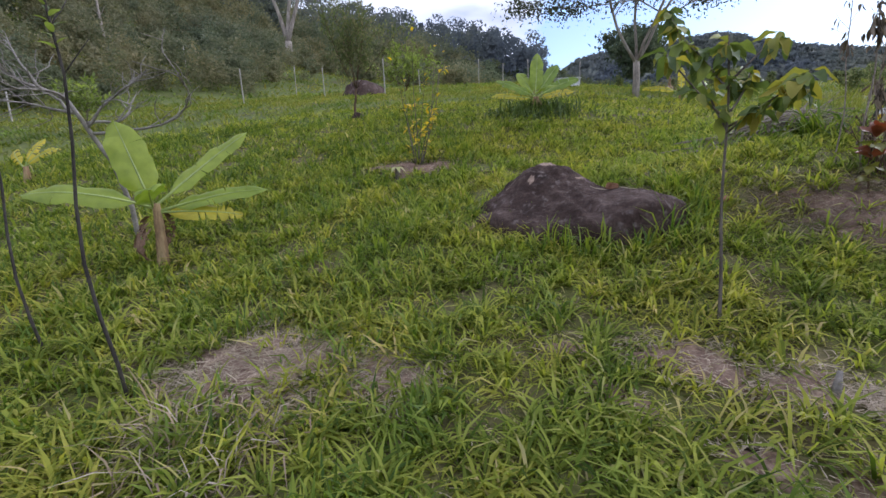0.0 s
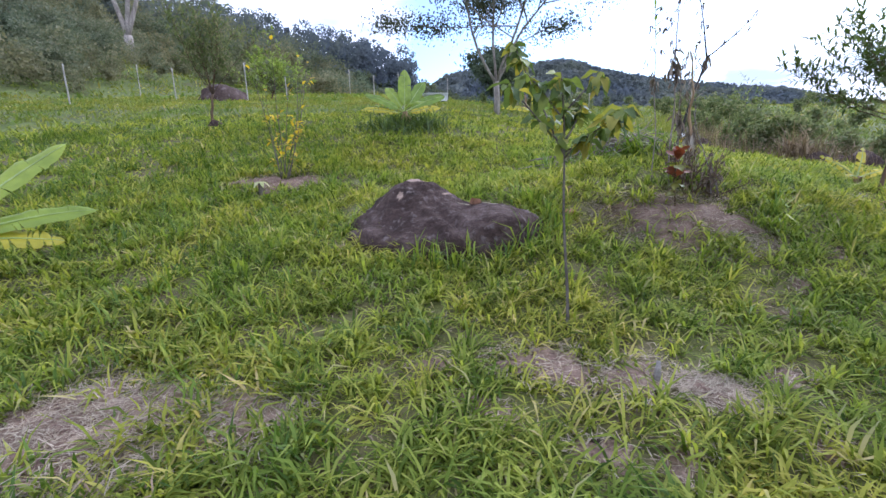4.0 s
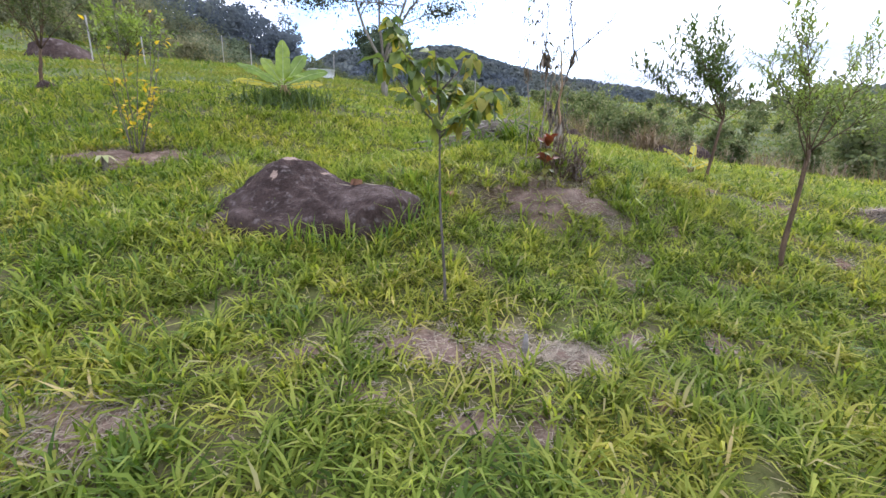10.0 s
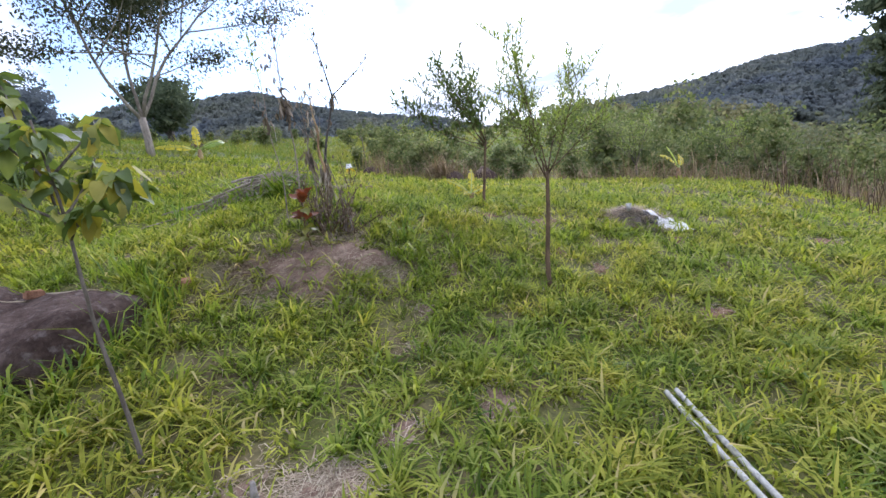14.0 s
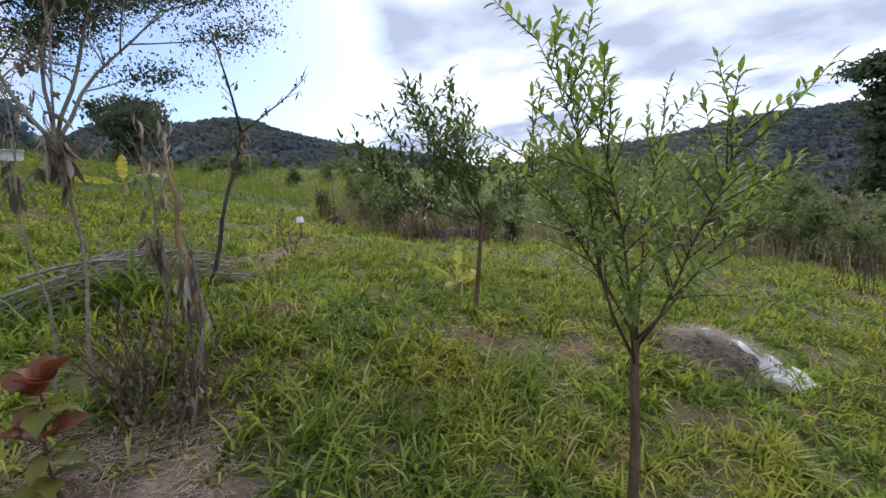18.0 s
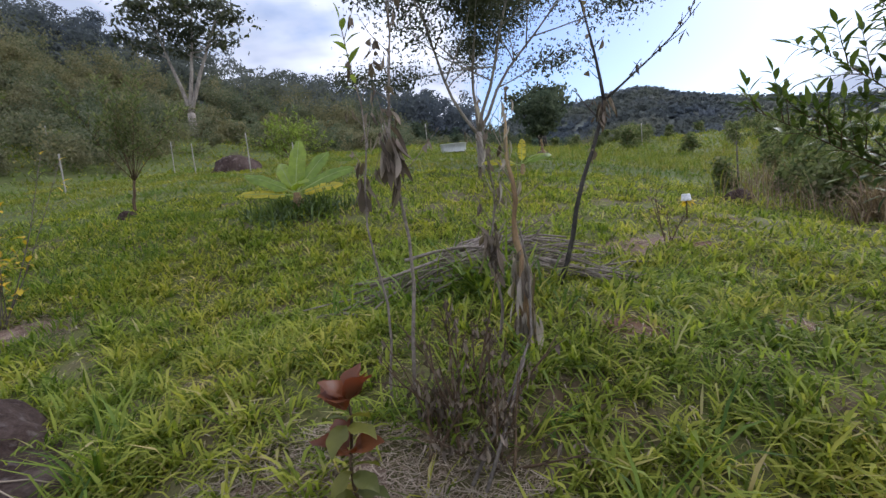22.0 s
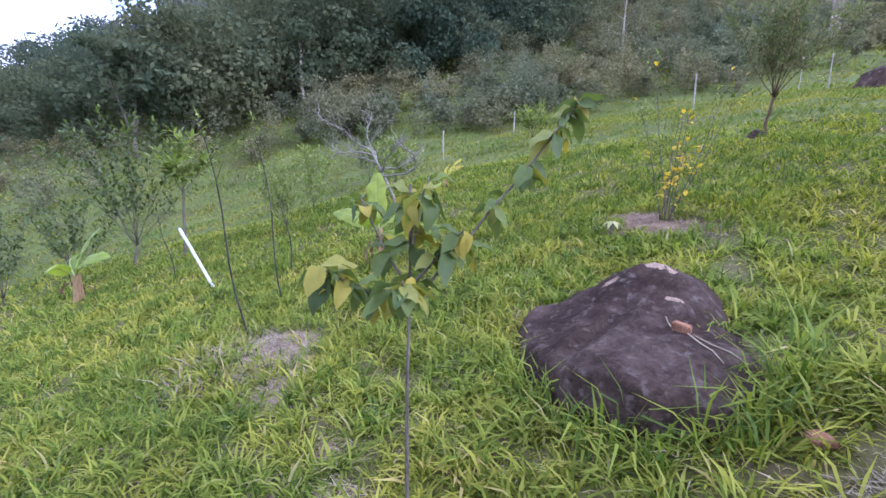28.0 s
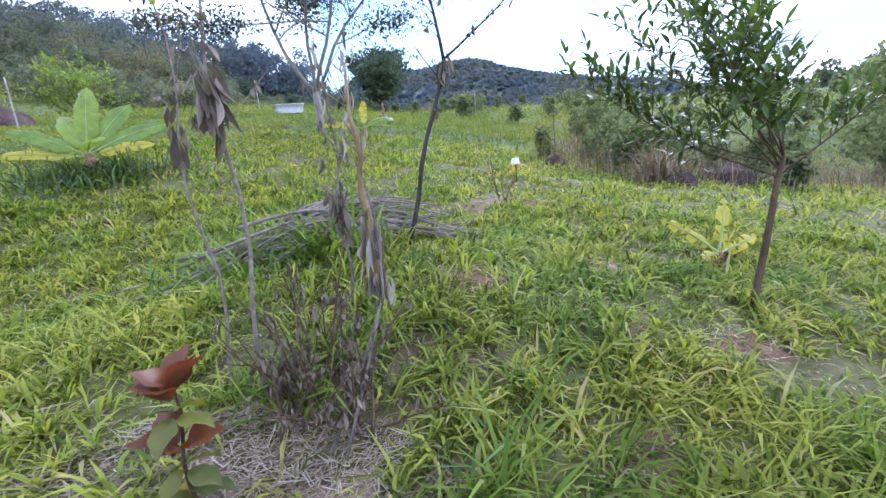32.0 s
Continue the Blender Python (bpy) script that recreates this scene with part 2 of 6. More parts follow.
M_STRAW = leafy("dry_straw", [(0.0, (0.2, 0.15, 0.11)), (0.5, (0.36, 0.29, 0.215)), (1.0, (0.55, 0.47, 0.37))], 0.1, 0.8)
M_THATCH = leafy("matted_thatch", [(0.0, (0.14, 0.115, 0.05)), (0.35, (0.22, 0.205, 0.065)), (0.7, (0.33, 0.28, 0.14)), (1.0, (0.46, 0.39, 0.26))], 0.2, 0.8)
M_MULCH = surface("mulch_soil", [(0.3, (0.15, 0.095, 0.07)), (0.55, (0.26, 0.18, 0.135)), (0.75, (0.37, 0.28, 0.215))], 6.0, 0.97, 0.8, 30.0, 45.0)
M_RED_SOIL = surface("red_soil", [(0.3, (0.16, 0.09, 0.058)), (0.6, (0.24, 0.145, 0.095)), (0.8, (0.3, 0.215, 0.15))], 4.0, 0.97, 0.8, 28.0, 40.0)
M_BARK_GREY = surface("grey_bark", [(0.3, (0.09, 0.075, 0.06)), (0.7, (0.22, 0.19, 0.16))], 14, 0.9, 0.6, 60, stretch=(1, 1, 0.25))
M_BARK_BROWN = surface("brown_bark", [(0.3, (0.075, 0.05, 0.03)), (0.7, (0.18, 0.12, 0.07))], 16, 0.9, 0.6, 60, stretch=(1, 1, 0.25))
M_BARK_DARK = surface("dark_bark", [(0.3, (0.03, 0.026, 0.023)), (0.7, (0.1, 0.09, 0.08))], 16, 0.9, 0.5, 60, stretch=(1, 1, 0.25))
M_BARK_PALE = surface("pale_bark", [(0.3, (0.2, 0.17, 0.14)), (0.55, (0.36, 0.32, 0.27)), (0.8, (0.5, 0.46, 0.4))], 3.0, 0.85, 0.4, 20, stretch=(1, 1, 0.3))
M_DEADWOOD = surface("bleached_deadwood", [(0.3, (0.15, 0.135, 0.12)), (0.7, (0.36, 0.335, 0.3))], 9, 0.9, 0.5, 40)
M_STICK = surface("weathered_sticks", [(0.3, (0.15, 0.12, 0.095)), (0.7, (0.36, 0.31, 0.26))], 6, 0.9, 0.5, 40)
M_POST = surface("weathered_post", [(0.3, (0.3, 0.28, 0.24)), (0.7, (0.55, 0.53, 0.48))], 5, 0.85, 0.4, 40, stretch=(1, 1, 0.2))


def stone_material():
    m, t, end = nodes_of("boulder_stone")
    base = ramp(t, noise_fac(t, 2.6, 8, 0.68), [(0.3, (0.032, 0.022, 0.018)), (0.48, (0.074, 0.05, 0.041)), (0.6, (0.125, 0.092, 0.078)), (0.72, (0.25, 0.195, 0.165))])
    grain = ramp(t, noise_fac(t, 28, 8, 0.7), [(0.3, (0.6, 0.58, 0.58)), (0.7, (1.35, 1.3, 1.3))])
    col = mix(t, 1.0, base, grain, "MULTIPLY")
    spots = ramp(t, noise_fac(t, 13, 6, 0.6), [(0.56, (0, 0, 0)), (0.7, (0.7, 0.7, 0.7))])
    col = mix(t, spots, col, (0.24, 0.2, 0.185))
    b = t.nodes.new("ShaderNodeBsdfPrincipled")
    b.inputs["Roughness"].default_value, b.inputs["Specular IOR Level"].default_value = 0.92, 0.15
    t.links.new(col, b.inputs["Base Color"])
    n = t.nodes.new("ShaderNodeBump")
    n.inputs["Strength"].default_value, n.inputs["Distance"].default_value = 1.0, 0.085
    t.links.new(noise_fac(t, 9, 12, 0.75), n.inputs["Height"])
    t.links.new(n.outputs[0], b.inputs["Normal"])
    t.links.new(b.outputs[0], end.inputs[0])
    return m


M_STONE = stone_material()
M_LICHEN = surface("pale_lichen", [(0.3, (0.22, 0.155, 0.115)), (0.7, (0.4, 0.3, 0.23))], 9, 0.95, 0.6, 40)
M_BRICK = surface("broken_brick", [(0.3, (0.26, 0.125, 0.07)), (0.7, (0.42, 0.235, 0.145))], 14, 0.95, 0.8, 50)

M_BANANA = leafy("banana_leaf", [(0.0, (0.2, 0.3, 0.04)), (1.0, (0.36, 0.44, 0.06))], 0.45, 0.38, 6.0, "object", 0.5)
M_BANANA_YELLOW = leafy("yellowing_banana_leaf", [(0.0, (0.5, 0.44, 0.035)), (1.0, (0.68, 0.54, 0.05))], 0.45, 0.4, 7.0, "object", 0.5)
M_BANANA_DRY = surface("dry_banana_leaf", [(0.3, (0.12, 0.065, 0.04)), (0.7, (0.3, 0.2, 0.13))], 12, 0.9, 0.6, 40)
M_BANANA_RIB = leafy("banana_midrib", [(0.0, (0.33, 0.42, 0.12)), (1.0, (0.42, 0.5, 0.17))], 0.2, 0.4, 6.0, "object")
M_BANANA_STEM = surface("banana_stem", [(0.25, (0.16, 0.09, 0.05)), (0.5, (0.36, 0.24, 0.13)), (0.75, (0.48, 0.4, 0.2))], 9, 0.8, 0.6, 30, stretch=(1, 1, 0.2))
M_AVOCADO = leafy("broad_leaf", [(0.0, (0.085, 0.125, 0.045)), (0.5, (0.15, 0.2, 0.065)), (0.74, (0.2, 0.245, 0.075)), (0.9, (0.28, 0.29, 0.075)), (1.0, (0.38, 0.33, 0.07))], 0.38, 0.55, 9.0, "object", 0.25)
M_BROAD_YELLOW = leafy("yellowing_broad_leaf", [(0.0, (0.25, 0.25, 0.06)), (0.5, (0.35, 0.31, 0.06)), (1.0, (0.45, 0.36, 0.07))], 0.4, 0.55, 9.0, "object", 0.2)
M_LEAF_LIGHT = leafy("light_small_leaf", [(0.0, (0.13, 0.175, 0.05)), (0.6, (0.21, 0.27, 0.075)), (1.0, (0.32, 0.375, 0.125))], 0.5, 0.45, 5.0)
M_LEAF_DARK = leafy("dark_small_leaf", [(0.0, (0.05, 0.08, 0.024)), (0.6, (0.095, 0.14, 0.04)), (1.0, (0.16, 0.21, 0.065))], 0.35, 0.45, 5.0)
M_LEAF_YELLOW = leafy("yellow_leaf", [(0.0, (0.45, 0.34, 0.03)), (0.55, (0.68, 0.46, 0.025)), (1.0, (0.78, 0.58, 0.06))], 0.45, 0.5, 5.0)
M_LEAF_RED = leafy("red_leaf", [(0.0, (0.11, 0.042, 0.02)), (0.6, (0.165, 0.062, 0.028)), (1.0, (0.2, 0.08, 0.035))], 0.35, 0.4, 9.0, "object", glow=(1.4, 0.7, 0.5))
M_LEAF_OLIVE = leafy("olive_leaf", [(0.0, (0.09, 0.11, 0.03)), (0.5, (0.18, 0.18, 0.03)), (1.0, (0.36, 0.28, 0.045))], 0.35, 0.5, 9.0, "object")
M_LEAF_DRY = leafy("withered_leaf", [(0.0, (0.085, 0.065, 0.05)), (0.6, (0.18, 0.14, 0.11)), (1.0, (0.3, 0.245, 0.195))], 0.15, 0.85, 9.0)
M_LEAF_PAPER = leafy("papery_dry_leaf", [(0.0, (0.13, 0.1, 0.08)), (0.5, (0.27, 0.225, 0.18)), (1.0, (0.46, 0.4, 0.34))], 0.15, 0.9, 9.0)
M_LEAF_PALE = leafy("pale_leaf", [(0.0, (0.45, 0.47, 0.2)), (1.0, (0.62, 0.6, 0.34))], 0.35, 0.5, 5.0)
M_GUM = leafy("gum_foliage", [(0.0, (0.045, 0.055, 0.04)), (0.6, (0.075, 0.088, 0.058)), (1.0, (0.12, 0.125, 0.085))], 0.3, 0.55, 1.0)
# wood on the hill: base tones lightened in place of air haze
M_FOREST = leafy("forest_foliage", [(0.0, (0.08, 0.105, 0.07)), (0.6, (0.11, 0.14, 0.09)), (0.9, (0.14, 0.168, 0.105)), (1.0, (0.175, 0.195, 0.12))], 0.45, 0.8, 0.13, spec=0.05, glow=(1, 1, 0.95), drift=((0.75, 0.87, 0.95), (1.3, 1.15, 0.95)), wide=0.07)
# distant leaves: air haze is painted in as a paler, bluer base colour
M_FOREST_HAZED = leafy("far_forest_foliage", [(0.0, (0.12, 0.138, 0.145)), (0.6, (0.145, 0.165, 0.17)), (1.0, (0.17, 0.188, 0.185))], 0.45, 0.8, 0.05, spec=0.05, glow=(1, 1, 0.95), drift=((0.85, 0.9, 1.05), (1.2, 1.15, 0.95)), wide=0.02)
# scrub tones are likewise lightened in place of haze
M_SCRUB = leafy("scrub_foliage", [(0.0, (0.135, 0.15, 0.09)), (0.6, (0.19, 0.205, 0.125)), (1.0, (0.26, 0.26, 0.175))], 0.45, 0.7, 0.3, spec=0.08, glow=(1.1, 1.1, 0.85), drift=((0.8, 0.9, 1.0), (1.25, 1.1, 1.0)), wide=0.1)
M_SHRUB = leafy("shrub_foliage", [(0.0, (0.1, 0.13, 0.06)), (0.5, (0.165, 0.2, 0.09)), (0.85, (0.23, 0.26, 0.125)), (1.0, (0.32, 0.29, 0.19))], 0.45, 0.7, 0.3, spec=0.12, glow=(1.15, 1.15, 0.75))
M_DRY_REED = leafy("dry_reed", [(0.0, (0.13, 0.09, 0.06)), (0.6, (0.26, 0.19, 0.13)), (1.0, (0.4, 0.31, 0.2))], 0.15, 0.85)
M_WHITE = surface("white_plastic", [(0.3, (0.66, 0.67, 0.68)), (0.7, (0.82, 0.83, 0.84))], 3, 0.45, 0.3, 8, spec=0.5)
M_DARK_SHEET = surface("dark_plastic", [(0.3, (0.02, 0.02, 0.022)), (0.7, (0.06, 0.06, 0.065))], 5, 0.5, 0.3, 14)
M_PVC = surface("grey_pipe", [(0.3, (0.3, 0.3, 0.28)), (0.7, (0.55, 0.55, 0.52))], 6, 0.6, 0.2, 30)
M_ASH = surface("grey_clippings", [(0.3, (0.06, 0.05, 0.042)), (0.7, (0.2, 0.17, 0.145))], 7, 0.95, 0.6, 40)
M_CLAY_TILE = surface("clay_roof", [(0.3, (0.28, 0.13, 0.07)), (0.7, (0.42, 0.22, 0.13))], 2, 0.9, 0.3)
M_PLASTER = surface("plaster", [(0.3, (0.5, 0.45, 0.4)), (0.7, (0.68, 0.63, 0.57))], 1, 0.9, 0.2)


# ---------------------------------------------------------------- building blocks
class Bits:
    """Vertices and faces gathered for one mesh."""

    def __init__(self):
        self.v, self.f = [], []

    def add(self, verts, faces):
        n = len(self.v)
        self.v.extend(tuple(p) for p in verts)
        self.f.extend(tuple(i + n for i in face) for face in faces)
        return self

    def tube(self, points, radii, sides=6, cap=True):
        """A round limb along points, with a radius at each."""
        points = [Vector(p) for p in points]
        verts, faces, side = [], [], None
        for i, p in enumerate(points):
            d = (points[min(i + 1, len(points) - 1)] - points[max(i - 1, 0)]).normalized()
            if side is None:
                side = d.orthogonal().normalized()
            side = (side - d * side.dot(d)).normalized()
            other = d.cross(side)
            for k in range(sides):
                a = math.tau * k / sides
                verts.append(p + (side * math.cos(a) + other * math.sin(a)) * radii[i])
        for i in range(len(points) - 1):
            for k in range(sides):
                faces.append((i * sides + k, i * sides + (k + 1) % sides, (i + 1) * sides + (k + 1) % sides, (i + 1) * sides + k))
        if cap:
            faces.append(tuple(range(sides))[::-1])
            faces.append(tuple((len(points) - 1) * sides + k for k in range(sides)))
        return self.add(verts, faces)

    def leaf(self, base, way, up, length, width, droop=0.3, fold=0.15, steps=4, peak=0.45):
        """A pointed leaf from base along way, folded at its midrib and drooping towards its tip."""
        way = Vector(way).normalized()
        side = way.cross(Vector(up))
        side = side.normalized() if side.length > 1e-4 else way.orthogonal().normalized()
        nor = side.cross(way)
        p, verts, faces = Vector(base), [], []
        for i in range(steps + 1):
            s = i / steps
            w = width * 0.5 * math.sin(math.pi * min(1.0, s ** (math.log(0.5) / math.log(peak)))) if 0 < i < steps else 0.0
            if i:
                d = (way - nor * droop * s * 1.5 - Vector((0, 0, droop * s))).normalized()
                p = p + d * (length / steps)
            if i in (0, steps):
                verts.append(p.copy())
            else:
                verts += [p - side * w + nor * w * fold * 2, p.copy(), p + side * w + nor * w * fold * 2]
        last = len(verts) - 1
        faces += [(0, 2, 1), (0, 3, 2)]
        for i in range(1, steps - 1):
            a, b = 1 + 3 * (i - 1), 1 + 3 * i
            faces += [(a, a + 1, b + 1, b), (a + 1, a + 2, b + 2, b + 1)]
        a = 1 + 3 * (steps - 2)
        faces += [(a, a + 1, last), (a + 1, a + 2, last)]
        return self.add(verts, faces)

    def mesh(self, name):
        me = bpy.data.meshes.new(name)
        me.from_pydata(self.v, [], self.f)
        me.polygons.foreach_set("use_smooth", [True] * len(me.polygons))
        me.update()
        return me


def quick_mesh(name, verts, corners, starts):
    """A large mesh from arrays: vertex places, the corners of all faces in a row, and where each face starts."""
    me = bpy.data.meshes.new(name)
    me.vertices.add(len(verts))
    me.vertices.foreach_set("co", np.asarray(verts, np.float32).ravel())
    me.loops.add(len(corners))
    me.loops.foreach_set("vertex_index", np.asarray(corners, np.int32))
    me.polygons.add(len(starts))
    me.polygons.foreach_set("loop_start", np.asarray(starts, np.int32))
    me.update(calc_edges=True)
    me.validate()
    return me


def part(name, bits, material, parent, label=""):
    me = bits.mesh(name) if isinstance(bits, Bits) else bits
    if not me.materials:
        me.materials.append(material)
    ob = new(name, me)
    ob.parent = parent
    if label:
        ob["label"] = label
    return ob


def thing(name, x, y, label, category, group="", z=None, turn=0.0, size=1.0):
    e = new(name)
    e.empty_display_size = 0.1
    e.matrix_basis = Matrix.LocRotScale((x, y, ground_z(x, y) if z is None else z), Euler((0, 0, radians(turn))), (size,) * 3)
    return tagged(e, label, category, group)


def lone(name, me, material, label, category, kind="", group="", at=None):
    me = me.mesh(name) if isinstance(me, Bits) else me
    me.materials.append(material)
    ob = new(name, me)
    if at is not None:
        ob.location = at
    return tagged(ob, label, category, group, kind)


def aim(azimuth, lift):
    """A unit way from an azimuth (degrees to the right of +y) and a lift above the level."""
    a, e = radians(azimuth), radians(lift)
    return Vector((math.sin(a) * math.cos(e), math.cos(a) * math.cos(e), math.sin(e)))


def hashed(ix, iy, seed):
    n = np.sin(ix * 127.1 + iy * 311.7 + seed * 74.7) * 43758.5453
    return n - np.floor(n)


def patchy(x, y, size, seed):
    """Smooth noise from 0 to 1 for arrays of x and y."""
    u, v = np.asarray(x) / size, np.asarray(y) / size
    i, j = np.floor(u), np.floor(v)
    a, b = u - i, v - j
    a, b = a * a * (3 - 2 * a), b * b * (3 - 2 * b)
    return ((hashed(i, j, seed) * (1 - a) + hashed(i + 1, j, seed) * a) * (1 - b)
            + (hashed(i, j + 1, seed) * (1 - a) + hashed(i + 1, j + 1, seed) * a) * b)


def branch(rng, bits, p, way, length, r0, r1, bend=0.25, steps=5, sides=6, lift=0.0):
    """A wandering limb. Returns its points."""
    p, way = Vector(p), Vector(way).normalized()
    points, radii = [p.copy()], [r0]
    for i in range(steps):
        way = (way + Vector((rng.uniform(-bend, bend), rng.uniform(-bend, bend), rng.uniform(-bend, bend) * 0.6 + lift)) * 0.6).normalized()
        p = p + way * (length / steps)
        points.append(p.copy())
        radii.append(r0 + (r1 - r0) * (i + 1) / steps)
    bits.tube(points, radii, sides)
    return points


def along(points, s):
    """The place and way at the fraction s of a limb."""
    k = min(len(points) - 2, int(s * (len(points) - 1)))
    f = s * (len(points) - 1) - k
    return points[k].lerp(points[k + 1], f), (points[k + 1] - points[k]).normalized()


def cards(rng, centres, size, stretch=1.8, flat=0.0, outward=None, wild=0.45):
    """Many small pointed leaves at the centres, turned at random or, roughly, along outward: verts, corners and starts for quick_mesh."""
    n = len(centres)
    a = rng.normal(size=(n, 3))
    a[:, 2] *= 1 - flat
    a /= np.linalg.norm(a, axis=1)[:, None]
    if outward is not None:
        o = np.asarray(outward) / np.maximum(np.linalg.norm(outward, axis=1), 1e-6)[:, None] + rng.normal(size=(n, 3)) * wild
        o /= np.linalg.norm(o, axis=1)[:, None]
        a -= o * (a * o).sum(1)[:, None]
        a /= np.linalg.norm(a, axis=1)[:, None]
    b = np.cross(o, a) if outward is not None else rng.normal(size=(n, 3))
    b -= a * (a * b).sum(1)[:, None]
    b /= np.linalg.norm(b, axis=1)[:, None]
    s = (size * rng.uniform(0.6, 1.4, n))[:, None]
    c = np.asarray(centres)
    v = np.stack([c - a * s * stretch / 2, c + b * s / 2 - a * s * 0.15, c + a * s * stretch / 2, c - b * s / 2 - a * s * 0.15], 1).reshape(-1, 3)
    return v, np.arange(4 * n), np.arange(0, 4 * n, 4)


# ---------------------------------------------------------------- ground
def build_ground():
    rings = np.concatenate([np.linspace(0.25, 14, 90), np.geomspace(14.4, 1500, 80)])
    turns = np.linspace(0, math.tau, 240, endpoint=False)
    x = 2.2 + rings[:, None] * np.sin(turns)
    y = 2.2 + rings[:, None] * np.cos(turns)
    v = np.stack([x, y, land(x, y)], -1).reshape(-1, 3)
    n, m = len(rings), len(turns)
    i, k = np.meshgrid(np.arange(n - 1), np.arange(m), indexing="ij")
    q = np.stack([i * m + k, (i + 1) * m + k, (i + 1) * m + (k + 1) % m, i * m + (k + 1) % m], -1).reshape(-1, 4)[:, ::-1]
    mid = len(v)
    v = np.vstack([v, [[2.2, 2.2, ground_z(2.2, 2.2)]]])
    t = np.stack([np.full(m, mid), np.arange(m), (np.arange(m) + 1) % m], -1)[:, ::-1]
    me = quick_mesh("ground", v, np.concatenate([q.ravel(), t.ravel()]), np.concatenate([np.arange(0, 4 * len(q), 4), 4 * len(q) + np.arange(0, 3 * m, 3)]))
    me.polygons.foreach_set("use_smooth", [True] * len(me.polygons))
    me.materials.append(M_GROUND)
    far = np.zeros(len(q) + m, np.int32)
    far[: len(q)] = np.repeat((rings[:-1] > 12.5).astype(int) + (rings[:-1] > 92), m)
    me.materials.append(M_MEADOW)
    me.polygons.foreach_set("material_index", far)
    return lone("ground", me, M_FLOOR_HAZED, "uneven grassy hillside ground with brown soil showing", "ground", "structure")


build_ground()

# bare patches: centre, half widths, turn; kept free of grass
BARE = [(3.32, 4.05, 0.7, 0.44, -14), (-1.45, 2.52, 0.56, 0.42, 20), (-0.66, 2.43, 0.27, 0.2, 10), (1.12, 2.47, 0.3, 0.16, -20),
        (1.98, 2.05, 0.17, 0.14, -20), (1.58, 2.25, 0.24, 0.15, 15), (-1.0, 7.3, 0.75, 0.4, 0), (7.82, 2.72, 0.42, 0.3, 60),
        (6.84, 3.66, 0.3, 0.16, 15), (6.2, 4.35, 0.25, 0.14, -20), (4.93, 5.31, 0.28, 0.15, 10), (6.15, 5.5, 0.26, 0.14, 60), (10.1, -2.0, 1.3, 0.4, 76),
        (6.45, 8.2, 0.75, 0.36, 10), (2.75, -0.35, 0.3, 0.25, 0), (4.3, 6.9, 0.9, 0.5, 10)]


# small worn spots: place and half width
SPOTS = [(5.37, 1.16, 0.2), (5.06, 3.93, 0.25), (7.02, 7.96, 0.25), (8.8, 0.6, 0.3), (5.9, 2.9, 0.2), (5.5, 3.25, 0.2), (5.7, 2.35, 0.18), (7.3, 2.0, 0.22), (8.9, 1.5, 0.3),
         (3.64, 3.0, 0.15), (3.24, 2.68, 0.14), (2.47, 2.11, 0.18), (3.06, 1.84, 0.22), (0.63, 2.21, 0.2), (1.47, 1.7, 0.18), (0.45, 2.58, 0.2), (1.13, 1.83, 0.2), (4.4, 3.3, 0.15), (-0.1, 4.5, 0.16), (-0.9, 5.2, 0.16), (2.2, 1.6, 0.16), (2.5, 5.0, 0.14)]
WORN = BARE + [(x, y, r * 0.85, r * 0.5, 40 * math.sin(x * 9)) for x, y, r in SPOTS]


def bare(x, y):
    """How bare the ground is, from 0 to 1, for arrays of x and y."""
    worst = np.zeros_like(np.asarray(x, float))
    for n, (cx, cy, rx, ry, turn) in enumerate(WORN):
        a = radians(turn)
        u, v = (x - cx) * math.cos(a) + (y - cy) * math.sin(a), -(x - cx) * math.sin(a) + (y - cy) * math.cos(a)
        e = (u / rx) ** 2 + (v / ry) ** 2 + 2.2 * (patchy(x, y, 0.17, 5) - 0.5)
        worst = np.maximum(worst, smooth(1.25, 0.75, e) * (1.0 if n < 8 else 0.72))
    return worst


def pad(cx, cy, rx, ry, turn, rise, seed):
    """A low uneven patch that lies on the ground, its rim just under it."""
    bits, rings, sides = Bits(), 9, 40
    verts, faces = [], []
    a = radians(turn)
    for i in range(rings + 1):
        s = i / rings
        for k in range(sides):
            b = math.tau * k / sides
            edge = 1.0 + 0.2 * math.sin(3 * b + seed) + 0.15 * math.sin(7 * b + 2 * seed) + 0.11 * math.sin(13 * b + 5 * seed)
            u, v = rx * edge * s * math.cos(b), ry * edge * s * math.sin(b)
            x, y = cx + u * math.cos(a) - v * math.sin(a), cy + u * math.sin(a) + v * math.cos(a)
            lump = 0.045 * noise.noise((x * 5, y * 5, seed)) + 0.03 * noise.noise((x * 14, y * 14, seed))
            verts.append((x - cx, y - cy, ground_z(x, y) - ground_z(cx, cy) + (rise + max(lump * 0.6, -rise * 0.7)) * (1 - s ** 3) + 0.012 - 0.03 * s ** 6))
    for i in range(rings):
        for k in range(sides):
            faces.append((i * sides + k, (i + 1) * sides + k, (i + 1) * sides + (k + 1) % sides, i * sides + (k + 1) % sides))
    return bits.add(verts, faces)


